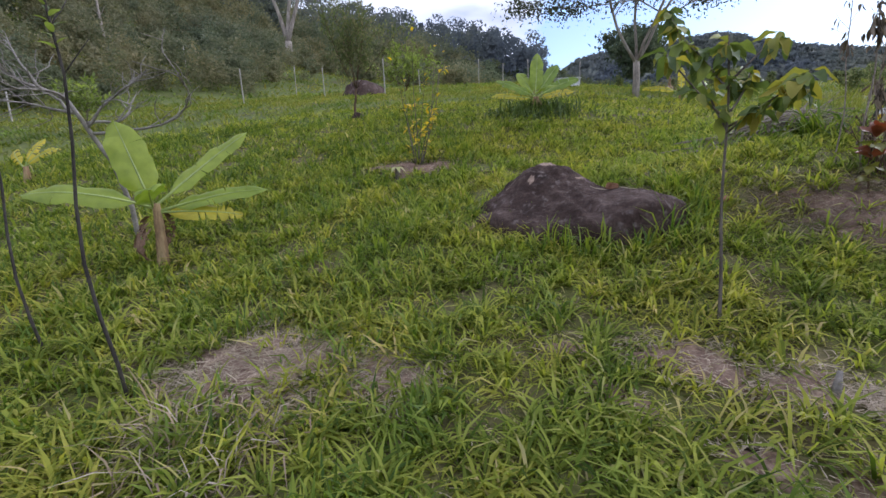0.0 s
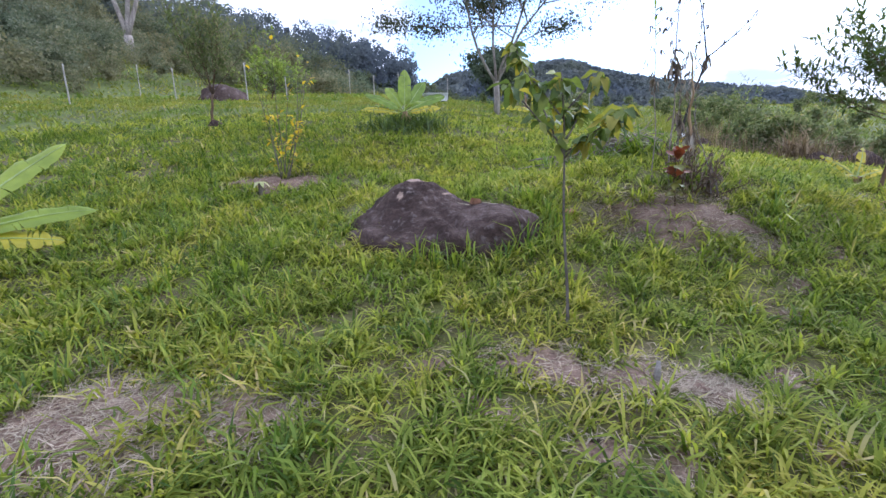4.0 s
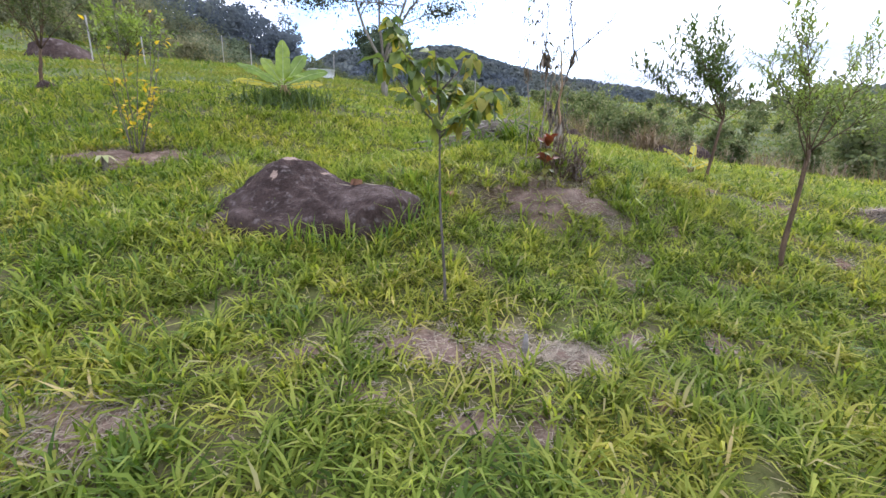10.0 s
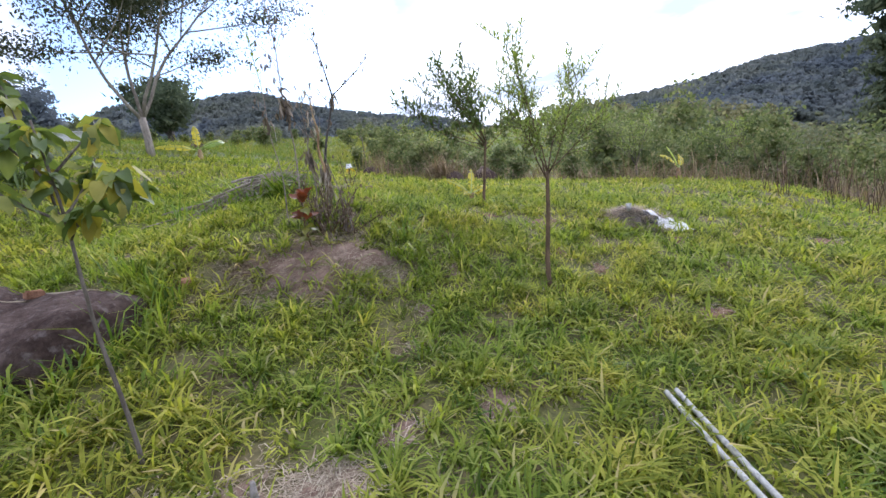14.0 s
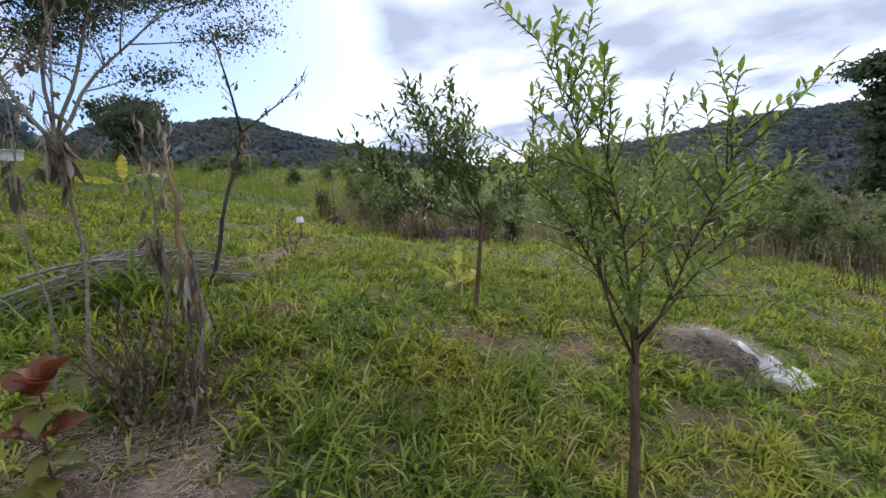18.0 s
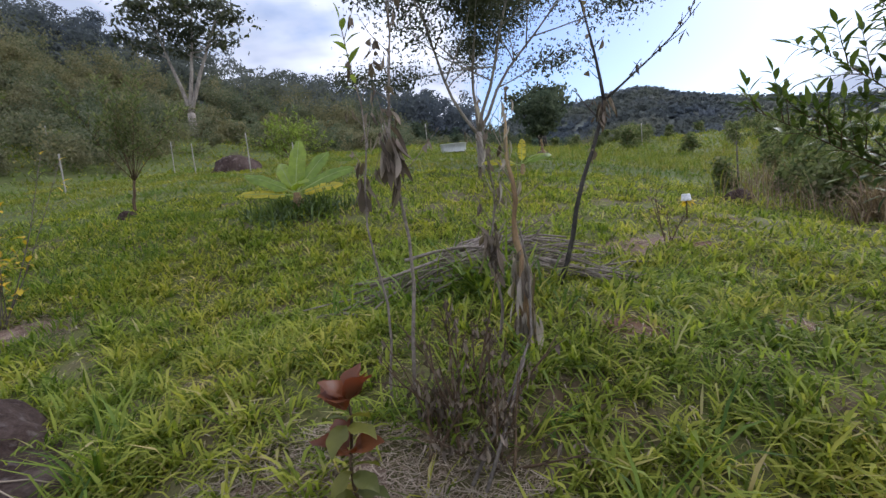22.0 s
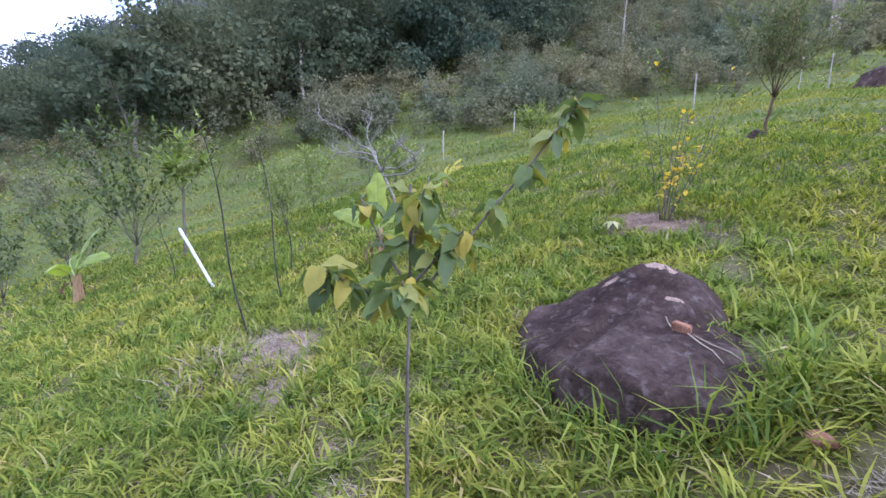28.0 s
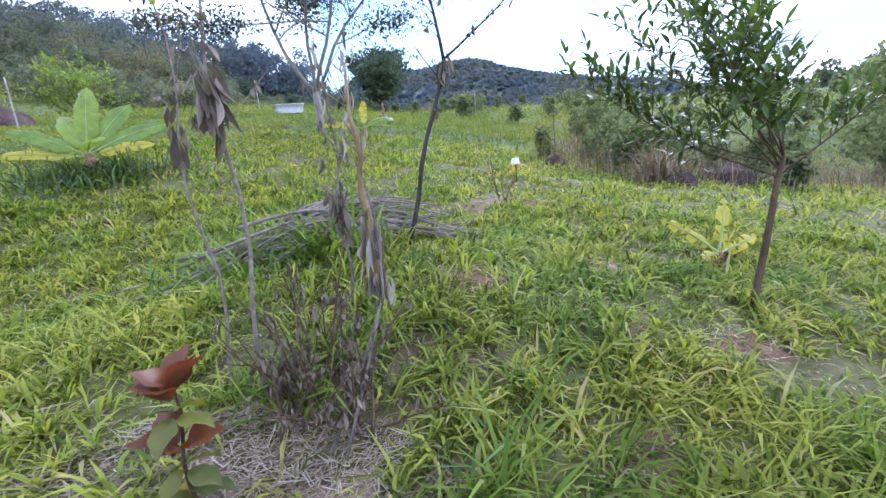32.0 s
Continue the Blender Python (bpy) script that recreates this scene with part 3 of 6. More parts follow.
def straw(cx, cy, rx, ry, turn, count, seed, rise=0.03, length=0.09):
    """Dry slivers lying about on a patch, in one mesh."""
    rng = np.random.default_rng(seed)
    count = int(count * 2.2)
    r, b, a = np.sqrt(rng.uniform(0, 1, count)) * 1.4, rng.uniform(0, math.tau, count), radians(turn)
    u, v = rx * r * np.cos(b), ry * r * np.sin(b)
    x, y = cx + u * math.cos(a) - v * math.sin(a), cy + u * math.sin(a) + v * math.cos(a)
    z = land(x, y) - ground_z(cx, cy) + 0.014 + rise * (1 - np.clip(r, 0, 1) ** 3) + rng.uniform(0, 0.012, count)
    way, l, w = rng.uniform(0, math.tau, count), length * rng.uniform(0.4, 1.5, count), rng.uniform(0.0012, 0.0034, count)
    d = np.stack([np.cos(way), np.sin(way), rng.uniform(-0.15, 0.3, count)], -1) * l[:, None]
    side = np.stack([-np.sin(way), np.cos(way), 0 * way], -1) * w[:, None]
    p = np.stack([x - cx, y - cy, z], -1)
    verts = np.stack([p - side, p + side, p + d + side * 0.4, p + d - side * 0.4], 1).reshape(-1, 3)
    return quick_mesh("straw", verts, np.arange(4 * count), np.arange(0, 4 * count, 4))


def mulch(spec, label, rise, count, material, seed, name="mulch_patch", length=0.09):
    cx, cy, rx, ry, turn = spec
    t = thing(name, cx, cy, label, "mulch" if material is M_MULCH else "soil")
    part("soil", pad(cx, cy, rx, ry, turn, rise, seed), material, t)
    if count:
        s = part("straw", straw(cx, cy, rx, ry, turn, count, seed, rise, length), M_STRAW, t, "dry grass clippings scattered over the soil")
        tagged(s, kind="stuff")
    return t


mulch(BARE[0], "round bed of dry straw mulch round a red-leaved sapling", 0.035, 4600, M_MULCH, 1, length=0.075)
mulch(BARE[1], "bare brown soil patch strewn with dry grass clippings", 0.03, 2200, M_MULCH, 2)
mulch(BARE[2], "small bare soil patch with pale dry grass", 0.02, 500, M_MULCH, 3)
mulch(BARE[3], "bare reddish soil at the foot of a sapling", 0.015, 260, M_MULCH, 4)
mulch(BARE[4], "small tuft-sized spot of pale dry straw", 0.02, 380, M_MULCH, 5)
mulch(BARE[5], "thin bare spot in the lawn with dry grass", 0.012, 200, M_MULCH, 6)
mulch(BARE[6], "bare soil bed under a yellow-leaved shrub", 0.012, 1700, M_MULCH, 7)
mulch(BARE[7], "low heap of grey dry clippings beside a white sheet", 0.13, 2600, M_ASH, 8, "clippings_heap", 0.14)
for n in (8, 9, 10, 11):
    mulch(BARE[n], "small worn spot of red earth in the grass", 0.006, 60, M_RED_SOIL, n + 1, "bare_soil")
mulch(BARE[12], "worn path edge of bare red earth", 0.01, 60, M_RED_SOIL, 13, "bare_soil")
mulch(BARE[13], "pale dry straw spread on bare ground", 0.02, 700, M_MULCH, 14)
mulch(BARE[14], "bare soil at the foot of a young banana plant", 0.02, 150, M_MULCH, 15)

for k, spec in enumerate(WORN[len(BARE):]):
    mulch(spec, "small worn spot of bare earth in the lawn", 0.006, 50, M_RED_SOIL if k < 9 else M_MULCH, 20 + k, "bare_soil", 0.07)


# ---------------------------------------------------------------- grass
def blades(rng, x, y, count, length, width, spread, lean=(12, 62), z=None):
    """Bent grass blades in tufts at x, y, as arrays for quick_mesh."""
    n = len(x) * count
    size = np.repeat(rng.uniform(0.7, 1.3, len(x)), count)
    root = np.stack([np.repeat(x, count), np.repeat(y, count)], -1) + rng.normal(size=(n, 2)) * spread
    way = rng.uniform(0, math.tau, n)
    first = np.radians(rng.uniform(*lean, n))
    then = first + np.radians(rng.uniform(15, 65, n))
    l, w = length * size * rng.uniform(0.45, 1.35, n), width * rng.uniform(0.6, 1.35, n)
    foot = np.column_stack([root, land(root[:, 0], root[:, 1]) - 0.015 + (0 if z is None else np.repeat(z, count))])
    out = np.stack([np.cos(way), np.sin(way)], -1)

    def step(angle, far):
        return np.column_stack([out * (np.sin(angle) * far)[:, None], np.cos(angle) * far])

    mid = foot + step(first, 0.52 * l)
    tip = mid + step(then, 0.48 * l)
    side = np.column_stack([-out[:, 1], out[:, 0], rng.uniform(-0.35, 0.35, n)]) * (w / 2)[:, None]
    v = np.stack([foot - side * 0.7, foot + side * 0.7, mid + side, mid - side, tip], 1).reshape(-1, 3)
    base = 5 * np.arange(n)[:, None]
    corners = (base + np.array([0, 1, 2, 3, 3, 2, 4])).ravel()
    starts = (7 * np.arange(n)[:, None] + np.array([0, 4])).ravel()
    return v, corners, starts


def sown(rng, inner, outer, per_m2, thin=0.55, centre=(2.0, 1.9), back=-1.3):
    """Tuft places in a ring round the place where one walks, sparse where the ground is bare."""
    n = int(per_m2 * math.pi * (outer ** 2 - inner ** 2))
    r = np.sqrt(rng.uniform(inner ** 2, outer ** 2, n))
    a = rng.uniform(0, math.tau, n)
    x, y = centre[0] + r * np.cos(a), centre[1] + r * np.sin(a)
    keep = (y > back) & (rng.uniform(0, 1, n) > bare(x, y) * 0.86)
    keep &= rng.uniform(0, 1, n) < 1 - thin * smooth(0.52, 0.30, patchy(x, y, 0.55, 1) * 0.6 + patchy(x, y, 0.2, 2) * 0.4)
    return x[keep], y[keep]


def build_grass():
    rng = np.random.default_rng(11)
    for inner, outer, per, count, length, width, spread, material, label in (
            (0.0, 4.6, 125, 10, 0.1, 0.011, 0.05, M_GRASS, "short bright green lawn grass between tufts"),
            (0.0, 4.6, 74, 26, 0.21, 0.0145, 0.026, M_GRASS, "broad-bladed bright green lawn grass in tufts"),
            (4.6, 8.0, 100, 9, 0.12, 0.015, 0.06, M_GRASS, "short bright green lawn grass between tufts"),
            (4.6, 8.0, 44, 21, 0.205, 0.0185, 0.032, M_GRASS, "broad-bladed bright green lawn grass in tufts"),
            (8.0, 15.0, 34, 11, 0.19, 0.026, 0.1, M_GRASS, "bright green meadow grass on the mound"),
            (15.0, 32.0, 9, 11, 0.22, 0.036, 0.25, M_GRASS_FAR, "rough green and yellowish meadow grass"),
            (32.0, 75.0, 1.5, 10, 0.38, 0.09, 0.7, M_GRASS_FAR, "rough yellow-green pasture far off")):
        x, y = sown(rng, inner, outer, per, back=-5.5 if outer < 10 else -7 if outer < 20 else -12)
        lone("grass", quick_mesh("grass", *blades(rng, x, y, count, length, width, spread, (24, 82))), material, label, "grass", "stuff")
    # taller clumps in the lawn
    x, y = sown(rng, 0.5, 9.0, 1.2, 0.2)
    lone("tall_grass", quick_mesh("tall_grass", *blades(rng, x, y, 24, 0.21, 0.017, 0.05, (14, 66))), M_GRASS_LONG, "taller dark green grass clumps", "grass", "stuff")
    x, y = sown(rng, 0.5, 9.0, 13.0, 0.2, centre=(-3.0, 4.5))
    keep = x < -0.2
    lone("tall_grass", quick_mesh("tall_grass", *blades(rng, x[keep], y[keep], 22, 0.2, 0.015, 0.06, (8, 62))), M_GRASS_LONG, "lush green grass on the slope", "grass", "stuff")
    # flat dry blades between the tufts
    x, y = sown(rng, 0.2, 5.0, 230, 0.0)
    lone("thatch", quick_mesh("thatch", *blades(rng, x, y, 4, 0.11, 0.007, 0.06, (66, 90))), M_THATCH, "matted thatch of dry and green blades on the soil", "grass", "stuff")
    x, y = sown(rng, 0.3, 7.0, 60, 0.0)
    lone("dry_grass", quick_mesh("dry_grass", *blades(rng, x, y, 3, 0.13, 0.006, 0.07, (60, 88))), M_STRAW, "dry straw-coloured blades between the grass tufts", "grass", "stuff")


build_grass()


def clump(x, y, count, length, width, spread, label, seed, lean=(5, 60), tufts=1, wide=0.0, name="grass_clump", material=None):
    rng = np.random.default_rng(seed)
    px, py = x + rng.normal(size=tufts) * wide, y + rng.normal(size=tufts) * wide
    return lone(name, quick_mesh(name, *blades(rng, px, py, count, length, width, spread, lean)), material or M_GRASS_LONG, label, "grass", "stuff")


# ---------------------------------------------------------------- boulder
def build_boulder(name, x, y, shape, label, size=1.0, turn=0.0, cuts=4, seed=3, sink=0.0, rough=0.05, hollows=(), soft=0.28):
    bm = bmesh.new()
    for p in shape:
        bm.verts.new(p)
    bmesh.ops.convex_hull(bm, input=bm.verts)
    for v in [v for v in bm.verts if not v.link_faces]:
        bm.verts.remove(v)
    for k in range(cuts):
        bmesh.ops.subdivide_edges(bm, edges=bm.edges, cuts=1, use_grid_fill=True)
        bmesh.ops.triangulate(bm, faces=bm.faces)
        if k < 3:
            bmesh.ops.smooth_vert(bm, verts=bm.verts, factor=soft, use_axis_x=True, use_axis_y=True, use_axis_z=True)
    for v in bm.verts:
        for hx, hy, wide, deep in hollows:
            if v.co.z > 0:
                v.co.z -= deep * math.exp(-((v.co.x - hx) ** 2 + (v.co.y - hy) ** 2) / wide ** 2) * min(1, v.co.z * 4)
    bm.normal_update()
    for v in bm.verts:
        p = v.co * 2.2 + Vector((seed, 0, 0))
        v.co += v.normal * (noise.fractal(p, 1.0, 2.0, 5) * rough * 1.3 + noise.noise(p * 5) * rough * 0.22)
    me = bpy.data.meshes.new(name)
    bm.to_mesh(me)
    bm.free()
    me.polygons.foreach_set("use_smooth", [True] * len(me.polygons))
    me.materials.append(M_STONE)
    ob = new(name, me)
    ob.matrix_basis = Matrix.LocRotScale((x, y, ground_z(x, y) - sink), Euler((0, 0, radians(turn))), (size,) * 3)
    return tagged(ob, label, "boulder")


# the large boulder: its foot, and three swells (place, top, steepness) that meet in a hollow
BOULDER = (0.95, 4.72)
FEET = [(-0.2, 4.95), (-0.02, 4.4), (0.33, 4.1), (0.71, 3.9), (1.2, 3.86), (1.68, 3.98), (1.98, 4.3), (1.98, 4.62), (1.74, 5.0), (1.35, 5.36), (1.0, 5.62), (0.58, 5.68), (0.18, 5.42)]
SWELLS = ((0.72, 5.26, 1.17, 0.95), (1.45, 4.5, 0.93, 0.34), (0.4, 4.75, 0.8, 0.45))


def large_boulder(label):
    bits, rings, sides = Bits(), 40, 132
    verts, faces = [], []
    cx, cy = BOULDER
    gz = ground_z(cx, cy)
    foot = [Vector((x - cx, y - cy)) for x, y in FEET]
    for i in range(rings + 1):
        s = i / rings
        for k in range(sides):
            f = k / sides * len(foot)
            j, f = int(f), f - int(f)
            p0, p1, p2, p3 = (foot[(j + m) % len(foot)] for m in (-1, 0, 1, 2))
            rim = 0.5 * (2 * p1 + (p2 - p0) * f + (2 * p0 - 5 * p1 + 4 * p2 - p3) * f * f + (3 * p1 - p0 - 3 * p2 + p3) * f ** 3)
            p = rim * (s ** 0.75)
            x, y = cx + p.x, cy + p.y
            top = math.log(sum(math.exp(7 * (h - c * ((x - a) ** 2 + (y - b) ** 2))) for a, b, h, c in SWELLS)) / 7
            q = Vector((x, y, top))
            top += 0.055 * noise.fractal(q * 2.6, 1.0, 2.0, 5) + 0.022 * noise.noise(q * 7) + 0.009 * noise.noise(q * 22)
            top -= 0.045 * math.exp(-((x - 0.86 - 0.25 * (4.6 - y)) / 0.06) ** 2) * (0.5 + 0.5 * math.tanh((5.05 - y) * 5))
            wall = max(0.0, (s - 0.8) / 0.2)
            low = ground_z(x, y) - 0.22
            shift = 1 + 0.05 * noise.noise((x * 3, y * 3, 7.0)) * min(1, s * 2)
            verts.append((p.x * shift, p.y * shift, top + (low - top) * wall ** 2.2 - gz))
    for i in range(rings):
        for k in range(sides):
            faces.append((i * sides + k, (i + 1) * sides + k, (i + 1) * sides + (k + 1) % sides, i * sides + (k + 1) % sides))
    return lone("boulder", bits.add(verts, faces), M_STONE, label, "boulder", at=(cx, cy, gz))


boulder = large_boulder("large dark brown boulder with pale lichen in the grass")
bpy.context.view_layer.update()


def drop(x, y, ob):
    """The height of the top of a mesh thing at x, y, and its normal there."""
    inv = ob.matrix_basis.inverted()
    hit, place, normal, _ = ob.ray_cast(inv @ Vector((x, y, 9)), (inv.to_3x3() @ Vector((0, 0, -1))).normalized())
    return (ob.matrix_basis @ place, normal) if hit else (Vector((x, y, ground_z(x, y))), Vector((0, 0, 1)))


def lichen(ob, x, y, rx, ry, turn, seed):
    """A thin crust that follows the stone's surface."""
    bits, verts, faces, sides, rings = Bits(), [], [], 20, 4
    for i in range(rings + 1):
        for k in range(sides):
            b, s = math.tau * k / sides, i / rings
            e = 1 + 0.25 * math.sin(2 * b + seed) + 0.15 * math.sin(5 * b + seed)
            u, v = rx * e * s * math.cos(b), ry * e * s * math.sin(b)
            a = radians(turn)
            p, n = drop(x + u * math.cos(a) - v * math.sin(a), y + u * math.sin(a) + v * math.cos(a), ob)
            verts.append(ob.matrix_basis.inverted() @ (p + n * (0.007 * (1 - s ** 2) - 0.003)))
    for i in range(rings):
        for k in range(sides):
            faces.append((i * sides + k, (i + 1) * sides + k, (i + 1) * sides + (k + 1) % sides, i * sides + (k + 1) % sides))
    return part("lichen", bits.add(verts, faces), M_LICHEN, ob, "pale cream lichen crust")


lichen(boulder, 0.73, 5.2, 0.14, 0.09, 10, 1)
lichen(boulder, 0.33, 5.08, 0.09, 0.04, 40, 2)
lichen(boulder, 0.52, 4.92, 0.1, 0.035, 70, 5)
lichen(boulder, 1.05, 4.98, 0.07, 0.03, 20, 7)


def brick(x, y, z, sx, sy, sz, turn, tilt, label, seed):
    """A broken lump of fired clay."""
    bm = bmesh.new()
    bmesh.ops.create_cube(bm, size=1.0)
    bmesh.ops.scale(bm, vec=(sx, sy, sz), verts=bm.verts)
    bmesh.ops.bevel(bm, geom=bm.edges, offset=min(sx, sy, sz) * 0.16, segments=2, affect="EDGES")
    bmesh.ops.subdivide_edges(bm, edges=bm.edges, cuts=1)
    for v in bm.verts:
        v.co += Vector((noise.noise(v.co * 9 + Vector((seed, 0, 0))), noise.noise(v.co * 9 + Vector((0, seed, 0))), noise.noise(v.co * 9 + Vector((0, 0, seed))))) * 0.022
    me = bpy.data.meshes.new("brick_fragment")
    bm.to_mesh(me)
    bm.free()
    me.materials.append(M_BRICK)
    ob = new("brick_fragment", me)
    ob.matrix_basis = pose(x, y, z, tilt, 4, turn)
    return tagged(ob, label, "brick")


bx, by = 1.31, 4.72
brick(bx, by, drop(bx, by, boulder)[0].z + 0.028, 0.1, 0.075, 0.062, 25, 8, "broken orange brick fragment lying on the boulder", 2)
brick(2.23, 4.39, ground_z(2.23, 4.39) + 0.05, 0.08, 0.065, 0.05, -30, 14, "broken orange brick fragment in the grass", 5)
stalks = Bits()
for k, (x0, y0, x1, y1) in enumerate(((0.42, 0.02, 0.76, 0.04), (0.3, 0.0, 0.16, 0.1), (0.42, -0.03, 0.7, -0.1))):
    ends = [drop(BOULDER[0] + x0 + (x1 - x0) * s, BOULDER[1] + y0 + (y1 - y0) * s, boulder)[0] + Vector((0, 0, 0.012)) for s in (0, 0.35, 0.7, 1)]
    stalks.tube(ends, [0.005, 0.005, 0.004, 0.003], 5)
lone("straw_wisp", stalks, M_STRAW, "dry straw stalks lying on the boulder", "straw", "stuff")
mid = Vector((0.95, 4.75))
for k in range(44):
    s = k / 44 * len(FEET)
    p, q = Vector(FEET[int(s)]), Vector(FEET[(int(s) + 1) % len(FEET)])
    p = p.lerp(q, s - int(s))
    p = p + (p - mid).normalized() * (0.0 + 0.05 * (k % 3))
    front = 8 <= k <= 26
    if not front and k % 2:
        continue
    clump(p.x, p.y, 24 if front else 14, 0.33 if front else 0.2, 0.015, 0.05, "long arching grass growing round the boulder", 100 + k, (8, 55))


# ---------------------------------------------------------------- banana plants
def banana_leaf_bits(length, width, droop, seed, torn=0.3, steps=22, fold=0.4):
    """An oblong leaf along +y from the origin, arching down, its two halves torn along the veins. Returns blade and midrib."""
    rng = random.Random(seed)
    blade, rib = Bits(), Bits()
    spine, ways, p, lift = [], [], Vector((0, 0, 0)), 0.0
    for i in range(steps + 1):
        s = i / steps
        way = Vector((0, math.cos(lift), math.sin(lift)))
        spine.append(p.copy())
        ways.append(way)
        lift -= droop / steps * (0.35 + 1.3 * s)
        p = p + way * (length / steps)
    bow = rng.uniform(-0.06, 0.06) * length
    spine = [q + Vector((bow * (i / steps) ** 2, 0, 0)) for i, q in enumerate(spine)]

    def half(f):
        """Half the blade's width at the fraction f of its length."""
        return width / 2 * min(1.0, (f / 0.16) ** 0.6) * min(1.0, max(0.0, (1 - f) / 0.34)) ** 0.55

    across = (0.0, 0.3, 0.65, 1.0)
    for side in (-1, 1):
        cuts = sorted([0.0, 1.0] + [rng.uniform(0.1, 0.94) for _ in range(int(1 + 9 * torn))])
        for f0, f1 in zip(cuts, cuts[1:]):
            n = max(3, int((f1 - f0) * 16))
            tilt, gap = rng.gauss(0, 0.07), rng.uniform(0.004, 0.02) * torn / 0.3
            verts = []
            for i in range(n + 1):
                f = f0 + (f1 - f0) * i / n
                s = 0.15 + 0.85 * f
                at, way = along(spine, min(s, 0.999))
                up = Vector((0, -way.z, way.y))
                w = half(f) * (1 + 0.035 * math.sin(f * (17 + seed % 9) + seed + side) + 0.015 * math.sin(f * 61 + 2 * seed))
                for g in across:
                    rim = 0.011 * g * math.sin(f * (15 + seed % 7) + seed + 2 * side) + 0.006 * g * math.sin(f * (37 + seed % 5) + 3 * seed)
                    shut = gap * g * (1 if i == 0 and f0 > 0 else -1 if i == n and f1 < 1 else 0)
                    verts.append(at + Vector((side * w * g * (1 - 0.12 * g), 0, 0)) + way * (0.16 * w * g + shut) + up * (w * g * (fold + tilt) - 0.5 * w * g * g + rim * width / 0.3))
            blade.add(verts, [(i * 4 + k, i * 4 + k + 1, i * 4 + k + 5, i * 4 + k + 4) for i in range(n) for k in range(3)])
    rib.tube([q + Vector((0, 0, 0.002)) for q in spine], [0.015 * (1 - 0.82 * i / steps) * (0.4 + 0.6 * length) for i in range(steps + 1)], 6)
    return blade, rib


def banana(x, y, label, stem, girth, leaves, group="banana plants", dry=3, seed=0, size=1.0):
    """leaves: azimuth, lift at the stalk, length, width, droop in radians, material."""
    t = thing("banana_plant", x, y, label, "banana plant", group, size=size)
    rng = random.Random(seed)
    body = Bits()
    n = 9
    pts = [Vector((0.02 * math.sin(2 * i / n), 0.015 * i / n, -0.04 + (stem + 0.04) * i / n)) for i in range(n + 1)]
    body.tube(pts, [girth * (1.15 - 0.5 * i / n) * (1 + 0.06 * math.sin(i * 2.3)) for i in range(n + 1)], 10)
    part("stem", body, M_BANANA_STEM, t, "stem wrapped in dry brown sheaths")
    for k, (az, lift, length, width, droop, material) in enumerate(leaves):
        blade, rib = banana_leaf_bits(length, width, droop, seed * 17 + k, 0.55 if material is M_BANANA_YELLOW else rng.uniform(0.02, 0.2))
        leaf = part("leaf", blade, material, t)
        leaf.matrix_basis = Matrix.Translation((0, 0, stem * (0.93 if lift > 20 else 0.85))) @ Euler((0, 0, radians(-az))).to_matrix().to_4x4() @ Euler((radians(lift), 0, 0)).to_matrix().to_4x4() @ Euler((0, radians(54 * math.sin(radians(az))), 0)).to_matrix().to_4x4()
        part("midrib", rib, M_BANANA_RIB, leaf)
    for k in range(dry):
        blade, rib = banana_leaf_bits(stem * rng.uniform(0.6, 0.95), girth * rng.uniform(1.2, 2.0), 2.6, seed * 31 + k, 0.6, 12, 0.9)
        leaf = part("withered_leaf", blade, M_BANANA_DRY, t, "withered brown hanging leaf")
        leaf.matrix_basis = Matrix.Translation((0, 0, stem * rng.uniform(0.6, 0.85))) @ Euler((radians(rng.uniform(-30, 5)), 0, rng.uniform(0, 6.28))).to_matrix().to_4x4()
    return t


G, Y = M_BANANA, M_BANANA_YELLOW
banana(-3.2, 4.2, "young banana plant with a dry brown stem", 0.58, 0.05,
       [(-92, 74, 0.86, 0.36, 0.35, G), (50, 38, 1.15, 0.22, 0.2, G), (58, 15, 1.05, 0.2, 0.45, G), (64, 0, 0.76, 0.21, 0.35, Y), (-126, 24, 0.98, 0.27, 0.75, G), (150, 46, 0.5, 0.3, 1.2, G)], dry=6, seed=1, size=1.05)
banana(1.36, 10.9, "leafy banana plant on the mound", 0.42, 0.11,
       [(24, 78, 1.25, 0.4, 0.35, G), (-100, 32, 1.15, 0.34, 0.6, G), (64, 52, 1.25, 0.36, 0.5, G), (-58, 60, 1.0, 0.34, 0.8, G), (80, 28, 1.4, 0.36, 0.55, G), (98, 14, 1.05, 0.24, 0.6, Y), (-106, 10, 1.2, 0.24, 0.4, Y), (155, 36, 0.8, 0.36, 1.2, G)], dry=4, seed=2, size=0.86)
clump(1.4, 10.75, 40, 0.4, 0.024, 0.2, "dense dark weeds round the banana plant", 61, (10, 80), 34, 0.36, "weed_clump", M_LEAF_DARK)
banana(-7.3, -0.4, "small banana plant on the slope", 0.3, 0.05,
       [(-40, 75, 0.55, 0.18, 0.8, G), (60, 45, 0.6, 0.18, 1.2, G), (120, 40, 0.5, 0.16, 1.3, G), (-120, 35, 0.45, 0.16, 1.3, G)], dry=2, seed=3, size=1.9)
banana(2.92, -0.18, "young banana plant with one yellowing leaf beside pipes", 0.4, 0.06,
       [(-8, 72, 0.84, 0.25, 0.25, G), (40, 78, 0.8, 0.19, 0.25, G), (96, 68, 0.6, 0.2, 0.5, G), (-44, 26, 0.74, 0.27, 0.7, Y), (130, 24, 0.7, 0.2, 0.9, G), (-150, 24, 0.5, 0.26, 1.3, G)], dry=3, seed=4)
